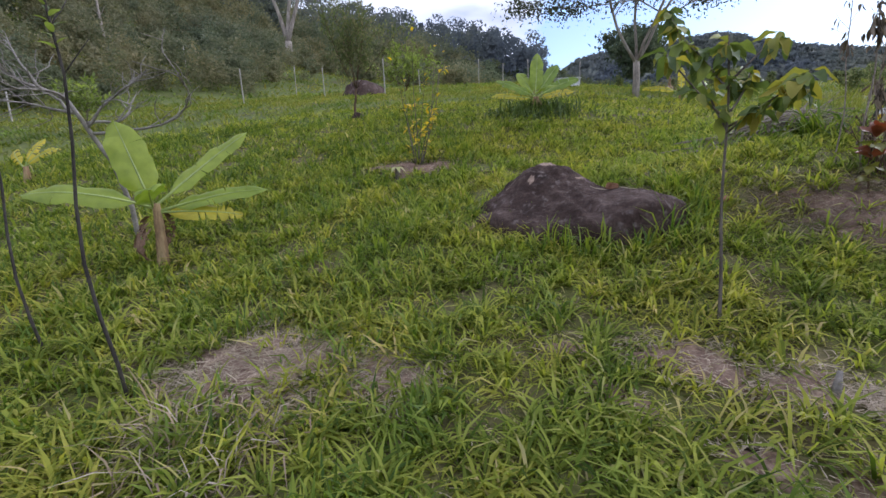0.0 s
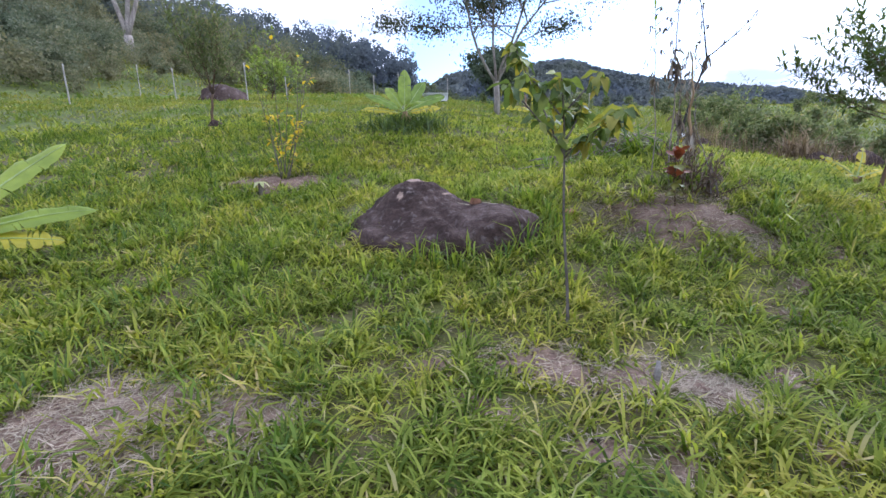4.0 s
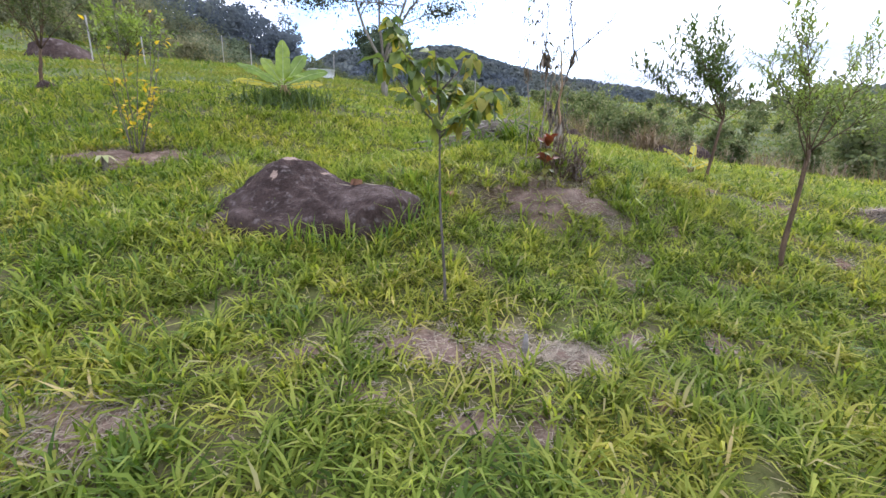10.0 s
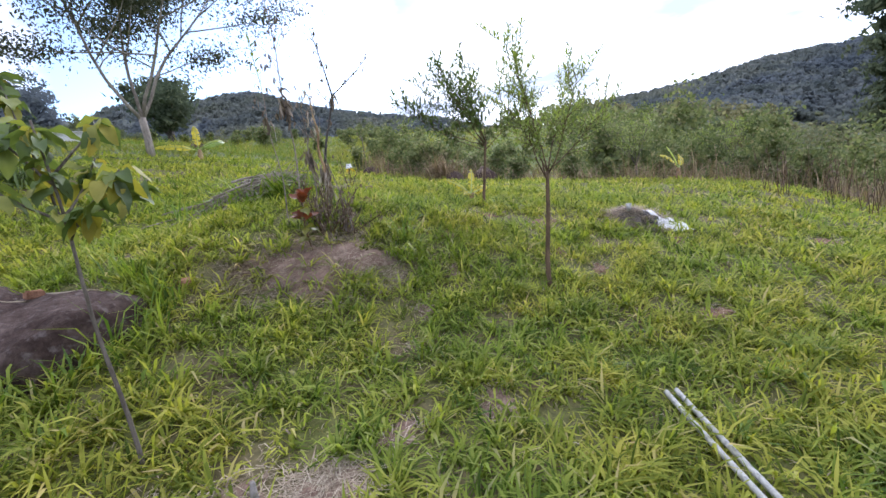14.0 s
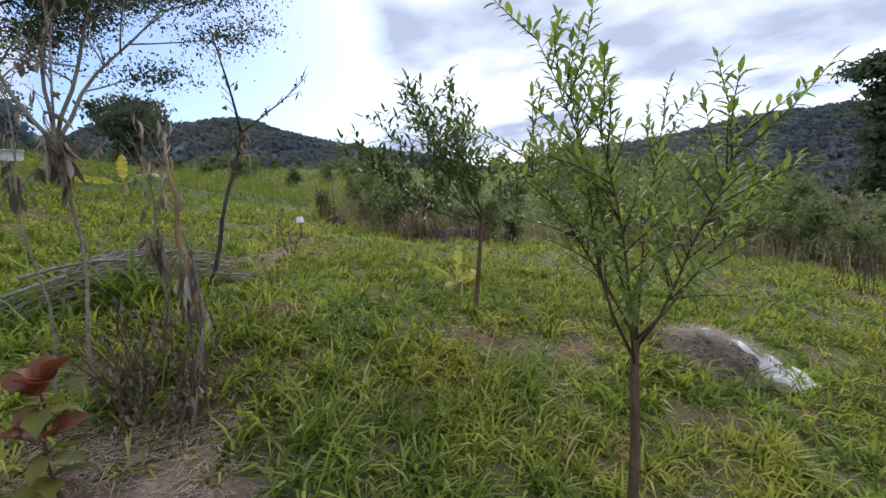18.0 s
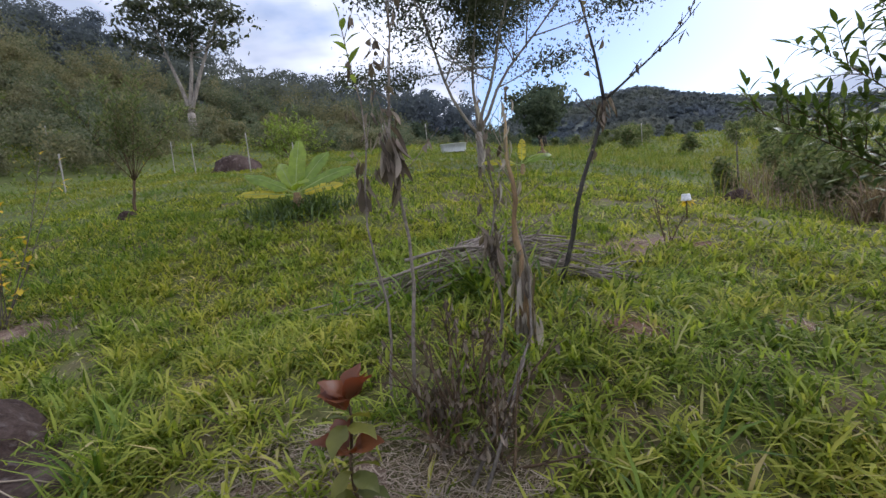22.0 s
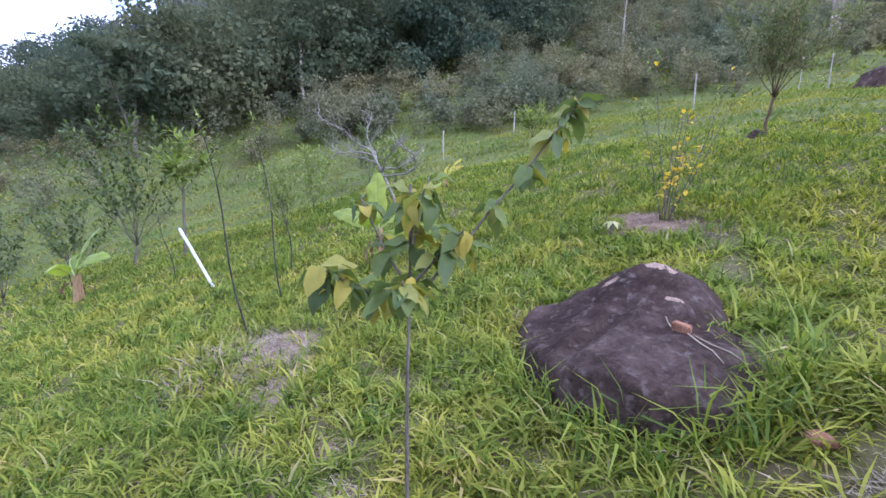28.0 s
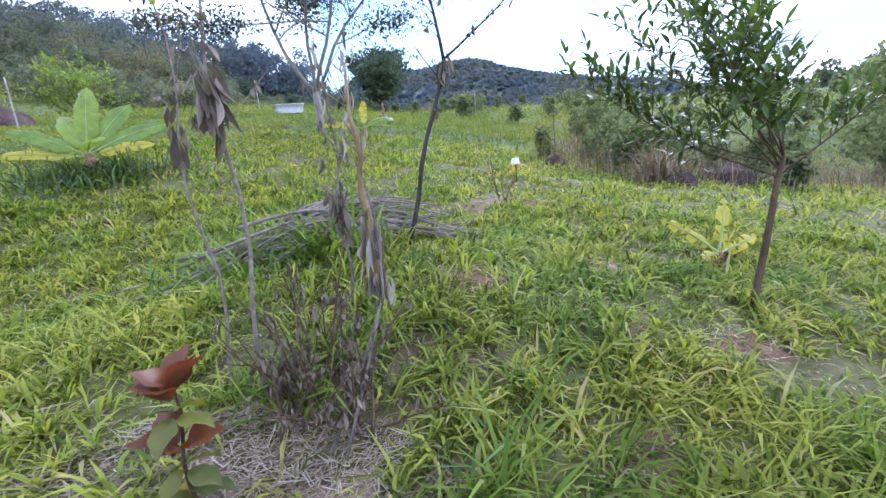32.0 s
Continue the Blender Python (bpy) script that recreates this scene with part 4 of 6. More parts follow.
banana(7.25, 5.35, "stunted yellow banana shoot in dry straw", 0.1, 0.05,
       [(-62, 42, 0.42, 0.11, 0.4, Y), (62, 50, 0.45, 0.11, 0.3, Y), (100, 16, 0.36, 0.1, 0.5, Y), (-120, 18, 0.26, 0.09, 0.8, Y)], dry=4, seed=5, size=1.35)
banana(6.5, 15.4, "low yellow-green banana plant in the meadow", 0.3, 0.08,
       [(-80, 20, 1.2, 0.24, 0.7, Y), (20, 70, 0.9, 0.26, 0.4, Y), (80, 25, 1.1, 0.24, 0.8, G), (150, 30, 0.9, 0.2, 1.0, G)], dry=0, seed=6)
banana(13.9, 13.9, "low banana plant at the meadow's edge", 0.25, 0.08,
       [(-80, 24, 1.1, 0.26, 0.8, G), (10, 60, 0.9, 0.24, 0.6, Y), (85, 25, 1.1, 0.24, 0.8, G), (170, 30, 0.8, 0.2, 1.0, G)], dry=0, seed=7)
banana(14.1, 3.9, "small yellowish banana plant among dry stems", 0.35, 0.06,
       [(-70, 50, 0.7, 0.2, 0.9, Y), (30, 70, 0.7, 0.2, 0.5, G), (95, 40, 0.7, 0.2, 1.0, Y)], dry=1, seed=8)
banana(-8.2, 7.8, "small yellow banana plant behind dark stems", 0.3, 0.06,
       [(-70, 40, 0.7, 0.2, 0.9, Y), (20, 60, 0.7, 0.2, 0.6, Y), (80, 40, 0.7, 0.2, 0.9, Y)], dry=1, seed=9)


# ---------------------------------------------------------------- saplings and small trees
def leafy_twigs(rng, bits, points, length, width, gap, droop=0.35, spread=0.9, start=0.15, up=0.25, tip=True):
    """Leaves set by turns along a twig."""
    total = sum((points[i + 1] - points[i]).length for i in range(len(points) - 1))
    n, turn = max(2, int(total * (1 - start) / gap)), rng.uniform(0, 6.28)
    for i in range(n):
        p, way = along(points, start + (1 - start) * (i + 0.5) / n)
        turn += 2.4
        side = way.orthogonal().normalized()
        out_way = Matrix.Rotation(turn, 3, way) @ side
        d = (way * 0.75 + out_way * spread + Vector((0, 0, up))).normalized()
        s = rng.uniform(0.7, 1.2)
        bits.leaf(p, d, (0, 0, 1), length * s, width * s, droop * rng.uniform(0.4, 1.4), 0.15)
    if tip:
        p, way = along(points, 1.0)
        bits.leaf(p, way, (0.1, 0, 1), length, width, droop * 0.4, 0.15)


def small_tree(name, x, y, label, trunk, lean, fork, limbs, leaf, material, bark, seed, girth=0.03, twigs=7, twig=0.3, category="sapling"):
    """A thin stem up to its fork, limbs (azimuth, lift, length) from it, leafy twigs along them."""
    rng = random.Random(seed)
    t = thing(name, x, y, label, category)
    body, crown = Bits(), Bits()
    top = Vector((lean[0], lean[1], fork))
    n = 7
    pts = [Vector((top.x * (i / n) ** 1.2 + 0.008 * math.sin(i * 2.1 + seed), top.y * (i / n) ** 1.2 + 0.008 * math.cos(i * 1.7 + seed), -0.05 + (fork + 0.05) * i / n)) for i in range(n + 1)]
    body.tube(pts, [girth * (1.1 - 0.35 * i / n) * (1.25 if i == 0 else 1) for i in range(n + 1)], 9)
    part("trunk", body, bark, t)
    for az, lift, length in limbs:
        limb = Bits()
        at = pts[-1] if rng.random() < 0.6 else along(pts, rng.uniform(0.86, 0.98))[0]
        main = branch(rng, limb, at, aim(az, lift), length, girth * 0.3, girth * 0.07, 0.22, 6, 6, 0.06)
        leafy_twigs(rng, crown, main, leaf[0], leaf[1], leaf[2] * 1.3, leaf[3], start=0.35)
        for k in range(twigs):
            s = 0.22 + 0.75 * (k + rng.random()) / twigs
            p, way = along(main, min(s, 0.98))
            side = Matrix.Rotation(rng.uniform(0, 6.28), 3, way) @ way.orthogonal().normalized()
            sub = branch(rng, limb, p, (way * 0.8 + side * 0.9 + Vector((0, 0, 0.35))), twig * rng.uniform(0.6, 1.2), girth * 0.16, girth * 0.06, 0.25, 4, 5)
            leafy_twigs(rng, crown, sub, leaf[0], leaf[1], leaf[2], leaf[3])
        part("branch", limb, bark, t)
    part("crown", crown, material, t, "many narrow leaves with gaps of sky between them")
    return t


# two trees on the mound: narrow leaves, forked low
small_tree("young_tree", 4.85, 2.5, "slender young tree with light green narrow leaves", None, (0.22, 0.02), 1.12,
           [(4, 62, 1.0), (20, 80, 1.4), (118, 34, 1.05), (-110, 52, 1.1), (70, 60, 1.3), (165, 50, 1.0), (-10, 70, 1.3)], (0.064, 0.018, 0.0125, 0.3), M_LEAF_LIGHT, M_BARK_BROWN, 21, 0.024, 19, 0.3)
small_tree("young_tree", 6.65, 4.62, "slender young tree with dark green narrow leaves", None, (0.3, 0.05), 1.0,
           [(-62, 30, 1.6), (-25, 58, 1.6), (-75, 50, 1.5), (10, 70, 1.6), (120, 40, 1.2), (-50, 20, 1.35), (-120, 36, 1.2), (-90, 34, 1.5), (60, 56, 1.4), (-70, 62, 1.3), (-100, 58, 1.2)], (0.115, 0.03, 0.022, 0.3), M_LEAF_DARK, M_BARK_BROWN, 22, 0.024, 17, 0.28)
small_tree("young_tree", 13.4, -3.1, "young bushy tree at the edge of the slope", None, (-0.05, 0.04), 1.0,
           [(-60, 58, 1.7), (0, 76, 2.0), (80, 56, 1.6), (160, 56, 1.6), (-120, 52, 1.6), (40, 66, 1.8), (-20, 46, 1.4)], (0.13, 0.035, 0.045, 0.3), M_LEAF_LIGHT, M_BARK_DARK, 23, 0.045, 14, 0.45)
for k, (x, y, size) in enumerate(((17.4, 6.2, 1.0), (19.2, 7.8, 0.9), (18.0, 3.6, 0.75))):
    small_tree("shrub", x, y, "tall feathery grey-green shrub behind dry weeds", None, (0.05, 0.03), 0.7 * size,
               [(a + 15 * k, 74 - 16 * (n % 3), 1.9 * size) for n, a in enumerate(range(-180, 180, 45))], (0.12, 0.03, 0.04, 0.3), M_SHRUB if k % 2 else M_LEAF_LIGHT, M_BARK_GREY, 123 + k, 0.035, 14, 0.45, "shrub")
small_tree("young_tree", -3.7, 14.3, "bushy young tree with fine blue-green leaves", None, (0.1, 0.05), 0.8,
           [(a, 76 - 20 * (k % 2), 2.0 + 0.35 * (k % 3)) for k, a in enumerate(range(-180, 180, 36))], (0.16, 0.05, 0.04, 0.3), M_SHRUB, M_BARK_BROWN, 24, 0.04, 15, 0.5)
small_tree("young_tree", 15.0, 15.3, "thin young tree with sparse leaves in the meadow", None, (0.05, 0.05), 1.0,
           [(-60, 66, 1.3), (40, 72, 1.5), (130, 60, 1.2), (-140, 60, 1.1)], (0.14, 0.04, 0.09, 0.3), M_LEAF_LIGHT, M_BARK_GREY, 25, 0.03, 6, 0.45)
small_tree("young_tree", 11.6, 13.8, "thin bare-stemmed sapling in the meadow", None, (0.02, 0.05), 1.2,
           [(-60, 70, 0.9), (40, 76, 1.1), (130, 66, 0.8)], (0.09, 0.03, 0.11, 0.3), M_LEAF_DARK, M_BARK_GREY, 26, 0.02, 4, 0.3)
small_tree("young_tree", -9.2, 1.3, "shrubby tree with yellow-green top leaves", None, (0.1, 0.1), 1.7,
           [(-70, 66, 1.0), (10, 78, 1.1), (80, 62, 0.9), (160, 60, 0.8), (-140, 60, 0.9), (40, 50, 0.8)], (0.24, 0.09, 0.05, 0.3), M_LEAF_LIGHT, M_BARK_GREY, 27, 0.03, 8, 0.35)
small_tree("young_tree", -10.2, 0.1, "tall shrub with upright dark leafy shoots", None, (-0.1, 0.1), 0.5,
           [(a, 78 - 12 * (a % 3), 3.2) for a in range(-170, 180, 40)], (0.17, 0.065, 0.045, 0.3), M_LEAF_DARK, M_BARK_GREY, 28, 0.035, 16, 0.4)
for k, (x, y, size) in enumerate(((-8.8, 3.6, 1.35), (-9.4, -2.2, 1.6), (-11.6, 4.8, 1.6), (-10.6, -1.2, 1.6), (-9.6, 6.8, 1.3), (-14.0, 7.4, 1.7))):
    small_tree("shrub", x, y, "loose olive-green shrub on the slope", None, (0.05, 0.02), 0.2,
               [(a + 20 * k, 52 + 15 * (a % 3), 1.1 * size) for a in range(-170, 180, 40)], (0.14, 0.05, 0.035, 0.3), M_LEAF_DARK if k % 2 else M_LEAF_LIGHT, M_BARK_GREY, 30 + k, 0.02, 9, 0.3, "shrub")
small_tree("shrub", -11.6, 13.2, "small leafy yellow-green bush before the slope", None, (0.05, 0.05), 0.35,
           [(a, 64 - 14 * (k % 2), 1.1) for k, a in enumerate(range(-180, 180, 45))], (0.22, 0.07, 0.05, 0.3), M_LEAF_LIGHT, M_BARK_GREY, 39, 0.03, 8, 0.35, "shrub")
small_tree("shrub", -4.4, 31.0, "large rounded light green bush by a dark boulder", None, (0.1, 0.05), 0.3,
           [(a, 66 - 24 * (k % 3), 2.4) for k, a in enumerate(range(-180, 180, 30))], (0.3, 0.12, 0.11, 0.3), M_LEAF_LIGHT, M_BARK_BROWN, 38, 0.05, 12, 0.9, "shrub")


# the broad-leaved sapling in front of the boulder: each leaf a part
def broad_leaf_mesh(name, length, width, droop, seed):
    rng = random.Random(seed)
    b = Bits()
    b.leaf((0, 0, 0), (0, 1, 0.1), (0, 0, 1), length, width, droop, 0.22, 7, 0.5)
    b.v = [(x + 0.006 * math.sin(40 * y + seed), y, z + 0.008 * math.sin(55 * y + 3 * seed) * abs(x) / width * 4) for x, y, z in b.v]
    return b.mesh(name)


BROAD = [broad_leaf_mesh("leaf", 0.15 + 0.02 * k, 0.075 + 0.008 * (k % 3), 0.3 + 0.1 * (k % 3), k) for k in range(4)]
for me in BROAD:
    me.materials.append(M_AVOCADO)
BROAD_YELLOW = [broad_leaf_mesh("yellow_leaf", 0.15, 0.08, 0.6, 21), broad_leaf_mesh("yellow_leaf", 0.17, 0.085, 0.45, 22)]
for me in BROAD_YELLOW:
    me.materials.append(M_BROAD_YELLOW)


def broad_sapling(x, y):
    rng = random.Random(5)
    t = thing("broad_leaved_sapling", x, y, "thin sapling with drooping broad green and yellowing leaves", "sapling")
    stem = Bits()
    pts = [Vector((-0.004 * i + 0.008 * math.sin(i), 0.006 * i, -0.05 + 0.176 * i)) for i in range(11)]
    stem.tube(pts, [0.012 - 0.0007 * i for i in range(11)], 8)
    part("stem", stem, M_BARK_GREY, t)
    tips = [(pts[-1], Vector((0, 0, 1)), 10, 0.1), (pts[-2], Vector((0, 0, 1)), 7, 0.05), (pts[8], Vector((0.3, 0, 1)), 5, 0.1)]
    # where on the stem, azimuth, lift, length, share of yellow leaves, clusters along the limb
    for s, az, lift, length, sere, heads in ((0.71, -4, 43, 1.25, 0.12, ((0.34, 5), (0.52, 6), (0.7, 8), (0.86, 8), (1.0, 11))), (0.7, 163, 34, 0.5, 0.38, ((0.5, 6), (0.78, 8), (1.0, 10))), (0.76, 60, 40, 0.36, 0.1, ((0.7, 5), (1.0, 7))),
                                             (0.74, -95, 38, 0.56, 0.15, ((0.6, 6), (1.0, 8))), (0.84, -40, 48, 0.4, 0.05, ((0.6, 5), (1.0, 7))), (0.86, 110, 46, 0.34, 0.15, ((1.0, 7),)), (0.72, 120, 30, 0.4, 0.15, ((0.7, 5), (1.0, 8)))):
        limb = Bits()
        p, _ = along(pts, s)
        main = branch(rng, limb, p, aim(az, lift), length, 0.007, 0.0035, 0.14, 7, 6, 0.02)
        part("branch", limb, M_BARK_GREY, t)
        for f, n in heads:
            q, way = along(main, f)
            tips.append((q, way, n, sere))
    for p, way, n, share in tips:
        n = int(n * 1.35)
        for k in range(n):
            az = math.tau * k / n + rng.uniform(-0.5, 0.5)
            sere = rng.random() < share
            leaf = new("yellow_leaf" if sere else "leaf", rng.choice(BROAD_YELLOW if sere else BROAD))
            leaf.parent = t
            at = p - way * rng.uniform(0, 0.1) + Vector((rng.uniform(-0.01, 0.01), rng.uniform(-0.01, 0.01), rng.uniform(-0.01, 0.01)))
            leaf.matrix_basis = Matrix.LocRotScale(at, Euler((radians(rng.uniform(-60, 22)), radians(rng.uniform(-35, 35)), az)), (rng.uniform(0.62, 0.95),) * 3)
    return t


broad_sapling(1.4, 2.77)


# ---------------------------------------------------------------- the red-leaved sapling and the dry stems by it
RED = [broad_leaf_mesh("red_leaf", 0.18, 0.1, 0.1, 11), broad_leaf_mesh("red_leaf", 0.165, 0.1, 0.18, 12)]
OLIVE = [broad_leaf_mesh("olive_leaf", 0.145, 0.092, 0.4, 13)]
for me in RED:
    me.materials.append(M_LEAF_RED)
OLIVE[0].materials.append(M_LEAF_OLIVE)


def red_sapling(x, y):
    rng = random.Random(8)
    t = thing("red_leaved_sapling", x, y, "small sapling with large coppery red leaves in straw mulch", "sapling", size=1.0)
    stem = Bits()
    pts = [Vector((0.012 * math.sin(i * 1.3), 0.006 * i, -0.05 + 0.085 * i)) for i in range(8)]
    stem.tube(pts, [0.009 - 0.0006 * i for i in range(8)], 7)
    part("stem", stem, M_BARK_BROWN, t)
    for z, meshes, count, lift in ((0.53, RED, 6, 60), (0.46, OLIVE, 4, 2), (0.35, RED, 4, 20), (0.28, OLIVE, 4, -12), (0.17, OLIVE, 4, 6)):
        for k in range(count):
            leaf = new(meshes[0].name.split(".")[0], rng.choice(meshes))
            leaf.parent = t
            leaf.matrix_basis = Matrix.LocRotScale((0, 0, z + rng.uniform(-0.02, 0.02)), Euler((radians(lift + rng.uniform(-12, 12)), radians(rng.uniform(-25, 25)), math.tau * k / count + rng.uniform(-0.3, 0.3) + z * 9)), (rng.uniform(0.85, 1.1),) * 3)


red_sapling(3.33, 4.2)


def rags(rng, bits, points, lo, hi, n, length, width):
    """Withered, crumpled leaves that hang in bunches from a stem."""
    bunches = [rng.uniform(lo, hi) for _ in range(max(1, n // 4))]
    for _ in range(n):
        s = rng.choice(bunches) + rng.gauss(0, 0.015)
        p, way = along(points, min(0.999, max(0.0, s)))
        az, off = rng.uniform(0, 6.28), length * rng.uniform(0.0, 0.3)
        p = p + Vector((math.cos(az) * off, math.sin(az) * off, rng.uniform(-0.2, 0.2) * length))
        d = Vector((rng.uniform(-0.35, 0.35), rng.uniform(-0.35, 0.35), rng.uniform(-1, -0.5)))
        up = Vector((rng.uniform(-1, 1), rng.uniform(-1, 1), 0.2))
        bits.leaf(p, d, up, length * rng.uniform(0.3, 1.3), width * rng.uniform(0.4, 1.5), rng.uniform(-0.35, 0.45), rng.uniform(-0.9, 1.1), 7, rng.uniform(0.3, 0.75))


def dry_stalk(x, y, height, lean, label, seed, hang=(0.45, 0.72, 14), girth=0.011, twigs=5, green=0, rag=0.13, wide=0.03):
    rng = random.Random(seed)
    t = thing("dry_weed", x, y, label, "dry plant")
    stem, leaves = Bits(), Bits()
    n = 10
    pts = [Vector((lean[0] * (i / n) ** 1.1 + 0.024 * math.sin(i * 1.3 + seed), lean[1] * (i / n) ** 1.1 + 0.024 * math.cos(i * 1.1 + seed), -0.05 + (height + 0.05) * i / n)) for i in range(n + 1)]
    stem.tube(pts, [girth * (1.15 - 0.8 * i / n) for i in range(n + 1)], 7)
    for k in range(twigs):
        p, _ = along(pts, 0.5 + 0.48 * (k + rng.random()) / twigs)
        shoot = Bits()
        tw = branch(rng, shoot, p, aim(rng.uniform(0, 360), rng.uniform(35, 75)), rng.uniform(0.12, 0.34), girth * 0.32, girth * 0.13, 0.25, 5, 5, 0.08)
        part("twig", shoot, M_STICK, t)
        rags(rng, leaves, tw, 0.4, 1.0, 3, 0.07, 0.02)
    part("stem", stem, M_STICK, t)
    rags(rng, leaves, pts, hang[0], hang[1], hang[2], rag, wide)
    part("dead_foliage", leaves, M_LEAF_DRY, t, "withered brown leaves hanging in rags")
    if green:
        fresh = Bits()
        leafy_twigs(rng, fresh, pts[-3:], 0.09, 0.03, 0.03, 0.3)
        part("leaf_tuft", fresh, M_LEAF_LIGHT, t)
    return t


dry_stalk(3.59, 4.64, 2.3, (0.02, 0.05), "tall thin stalk with dead leaves hanging halfway up", 41, (0.54, 0.65, 44), 0.0095, 16, 0, 0.17, 0.027)
dry_stalk(3.46, 4.74, 1.9, (-0.04, 0.06), "tall thin stalk with a few green tip leaves", 42, (0.56, 0.66, 12), 0.007, 10, 1, 0.14, 0.026)
dry_stalk(4.07, 5.16, 1.32, (0.03, 0.02), "dead stalk with a bunch of crumpled leaves and bare twigs", 43, (0.42, 0.56, 40), 0.0095, 16, 0, 0.17, 0.028)


def leaning_tree(x, y):
    rng = random.Random(44)
    t = thing("leaning_sapling", x, y, "thin dark leaning sapling with sparse withered leaves", "sapling")
    stem, leaves = Bits(), Bits()
    pts = [Vector((0.42 * s + 0.022 * math.sin(9 * s), -0.1 * s + 0.02 * math.cos(7 * s), -0.05 + 1.42 * s)) for s in (0, 0.15, 0.3, 0.45, 0.6, 0.75, 0.9, 1.0)]
    stem.tube(pts, [0.021 - 0.0011 * i for i in range(8)], 8)
    part("trunk", stem, M_BARK_DARK, t)
    limbs = Bits()
    one = branch(rng, limbs, pts[-1], aim(-20, 82), 0.95, 0.014, 0.004, 0.12, 6, 6)
    two = branch(rng, limbs, pts[-1], aim(98, 38), 0.95, 0.011, 0.003, 0.14, 6, 6, 0.04)
    three = branch(rng, limbs, pts[-2], aim(-70, 50), 0.3, 0.007, 0.003, 0.2, 4, 5)
    for limb, n in ((one, 9), (two, 8), (three, 3)):
        for k in range(n):
            p, _ = along(limb, 0.15 + 0.83 * k / n)
            tw = branch(rng, limbs, p, aim(rng.uniform(0, 360), rng.uniform(20, 75)), rng.uniform(0.08, 0.26), 0.004, 0.002, 0.3, 3, 5)
            rags(rng, leaves, tw, 0.4, 1.0, 2, 0.09, 0.022)
    rags(rng, leaves, pts, 0.84, 1.0, 34, 0.1, 0.022)
    rags(rng, leaves, pts, 0.6, 0.9, 5, 0.12, 0.028)
    rags(rng, leaves, two, 0.0, 0.15, 7, 0.2, 0.024)
    part("branch", limbs, M_BARK_DARK, t)
    part("dead_foliage", leaves, M_LEAF_DRY, t, "small withered hanging leaves")


leaning_tree(4.68, 6.05)


def dead_banana(x, y, height, seed, label, girth=0.05):
    rng = random.Random(seed)
    t = thing("dead_banana_plant", x, y, label, "dead plant")
    stem, skirt = Bits(), Bits()
    n = 12
    pts = [Vector((-0.05 * (i / n) + 0.014 * math.sin(i * 1.7), 0.02 * math.cos(i), -0.05 + (height + 0.05) * i / n)) for i in range(n + 1)]
    stem.tube(pts, [girth * (0.8 if i < 5 else 0.42 - 0.035 * (i - 5)) * (1 + 0.18 * math.sin(i * 2.4)) for i in range(n + 1)], 9)
    part("stem", stem, M_BANANA_STEM, t, "shrivelled pale brown stem")
    # papery rags wrapped round the lower half
    for k in range(90):
        p, _ = along(pts, rng.uniform(0.1, 0.46))
        az = rng.uniform(0, 6.28)
        o = Vector((math.cos(az), math.sin(az), 0))
        d = o * rng.uniform(-0.15, 0.16) + Vector((rng.uniform(-0.15, 0.15), rng.uniform(-0.15, 0.15), -1))
        skirt.leaf(p + o * girth * rng.uniform(0.7, 1.5), d, o + Vector((rng.uniform(-0.6, 0.6), rng.uniform(-0.6, 0.6), 0.1)), rng.uniform(0.07, 0.2) * girth / 0.045, rng.uniform(0.015, 0.045) * girth / 0.045, rng.uniform(-0.25, 0.3), rng.uniform(-0.6, 0.8), 7, rng.uniform(0.3, 0.7))
    part("dead_foliage", skirt, M_LEAF_PAPER, t, "dry papery leaf rags wrapped round the stem")
    # thin dry fronds above
    for k in range(26):
        fronds = Bits()
        p, way = along(pts, rng.uniform(0.5, 0.98))
        limb = branch(rng, fronds, p, aim(rng.uniform(0, 360), rng.uniform(35, 80)), rng.uniform(0.08, 0.3), 0.004, 0.0015, 0.35, 5, 4, -0.05 if k % 2 else 0.1)
        if k % 2:
            fronds.leaf(limb[-1], (rng.uniform(-0.5, 0.5), rng.uniform(-0.5, 0.5), -1), (1, 0.3, 0.2), rng.uniform(0.06, 0.14), rng.uniform(0.012, 0.03), 0.4, 0.6, 5)
        part("frond", fronds, M_LEAF_PAPER, t)
    return t


dead_banana(4.24, 5.12, 1.32, 51, "dead shrivelled banana stem wrapped in dry leaf rags", 0.045)
dead_banana(9.0, 22.4, 0.8, 53, "short dark dead stump far in the meadow", 0.16)


def dry_shrub(x, y, seed, stems, height, label, spread=0.35, bark=None, leaves=6, name="dry_shrub"):
    rng = random.Random(seed)
    t = thing(name, x, y, label, "dry plant")
    rag = Bits()
    for k in range(stems):
        wood = Bits()
        a = rng.uniform(0, 360)
        p = Vector((rng.uniform(-0.12, 0.12), rng.uniform(-0.12, 0.12), -0.03))
        limb = branch(rng, wood, p, aim(a, 90 - rng.uniform(8, 60 * spread)), height * rng.uniform(0.55, 1.1), 0.008, 0.0025, 0.22, 6, 5, 0.04)
        for _ in range(4):
            q, way = along(limb, rng.uniform(0.3, 0.95))
            tw = branch(rng, wood, q, way + Vector((rng.uniform(-0.8, 0.8), rng.uniform(-0.8, 0.8), rng.uniform(-0.1, 0.6))), rng.uniform(0.08, 0.25), 0.003, 0.0015, 0.3, 3, 4)
            rags(rng, rag, tw, 0.3, 1.0, leaves // 2, 0.05, 0.015)
        rags(rng, rag, limb, 0.2, 1.0, leaves, 0.06, 0.018)
        part("stem", wood, bark or M_BARK_BROWN, t)
    part("dead_foliage", rag, M_LEAF_DRY, t, "small curled brown leaves")
    return t


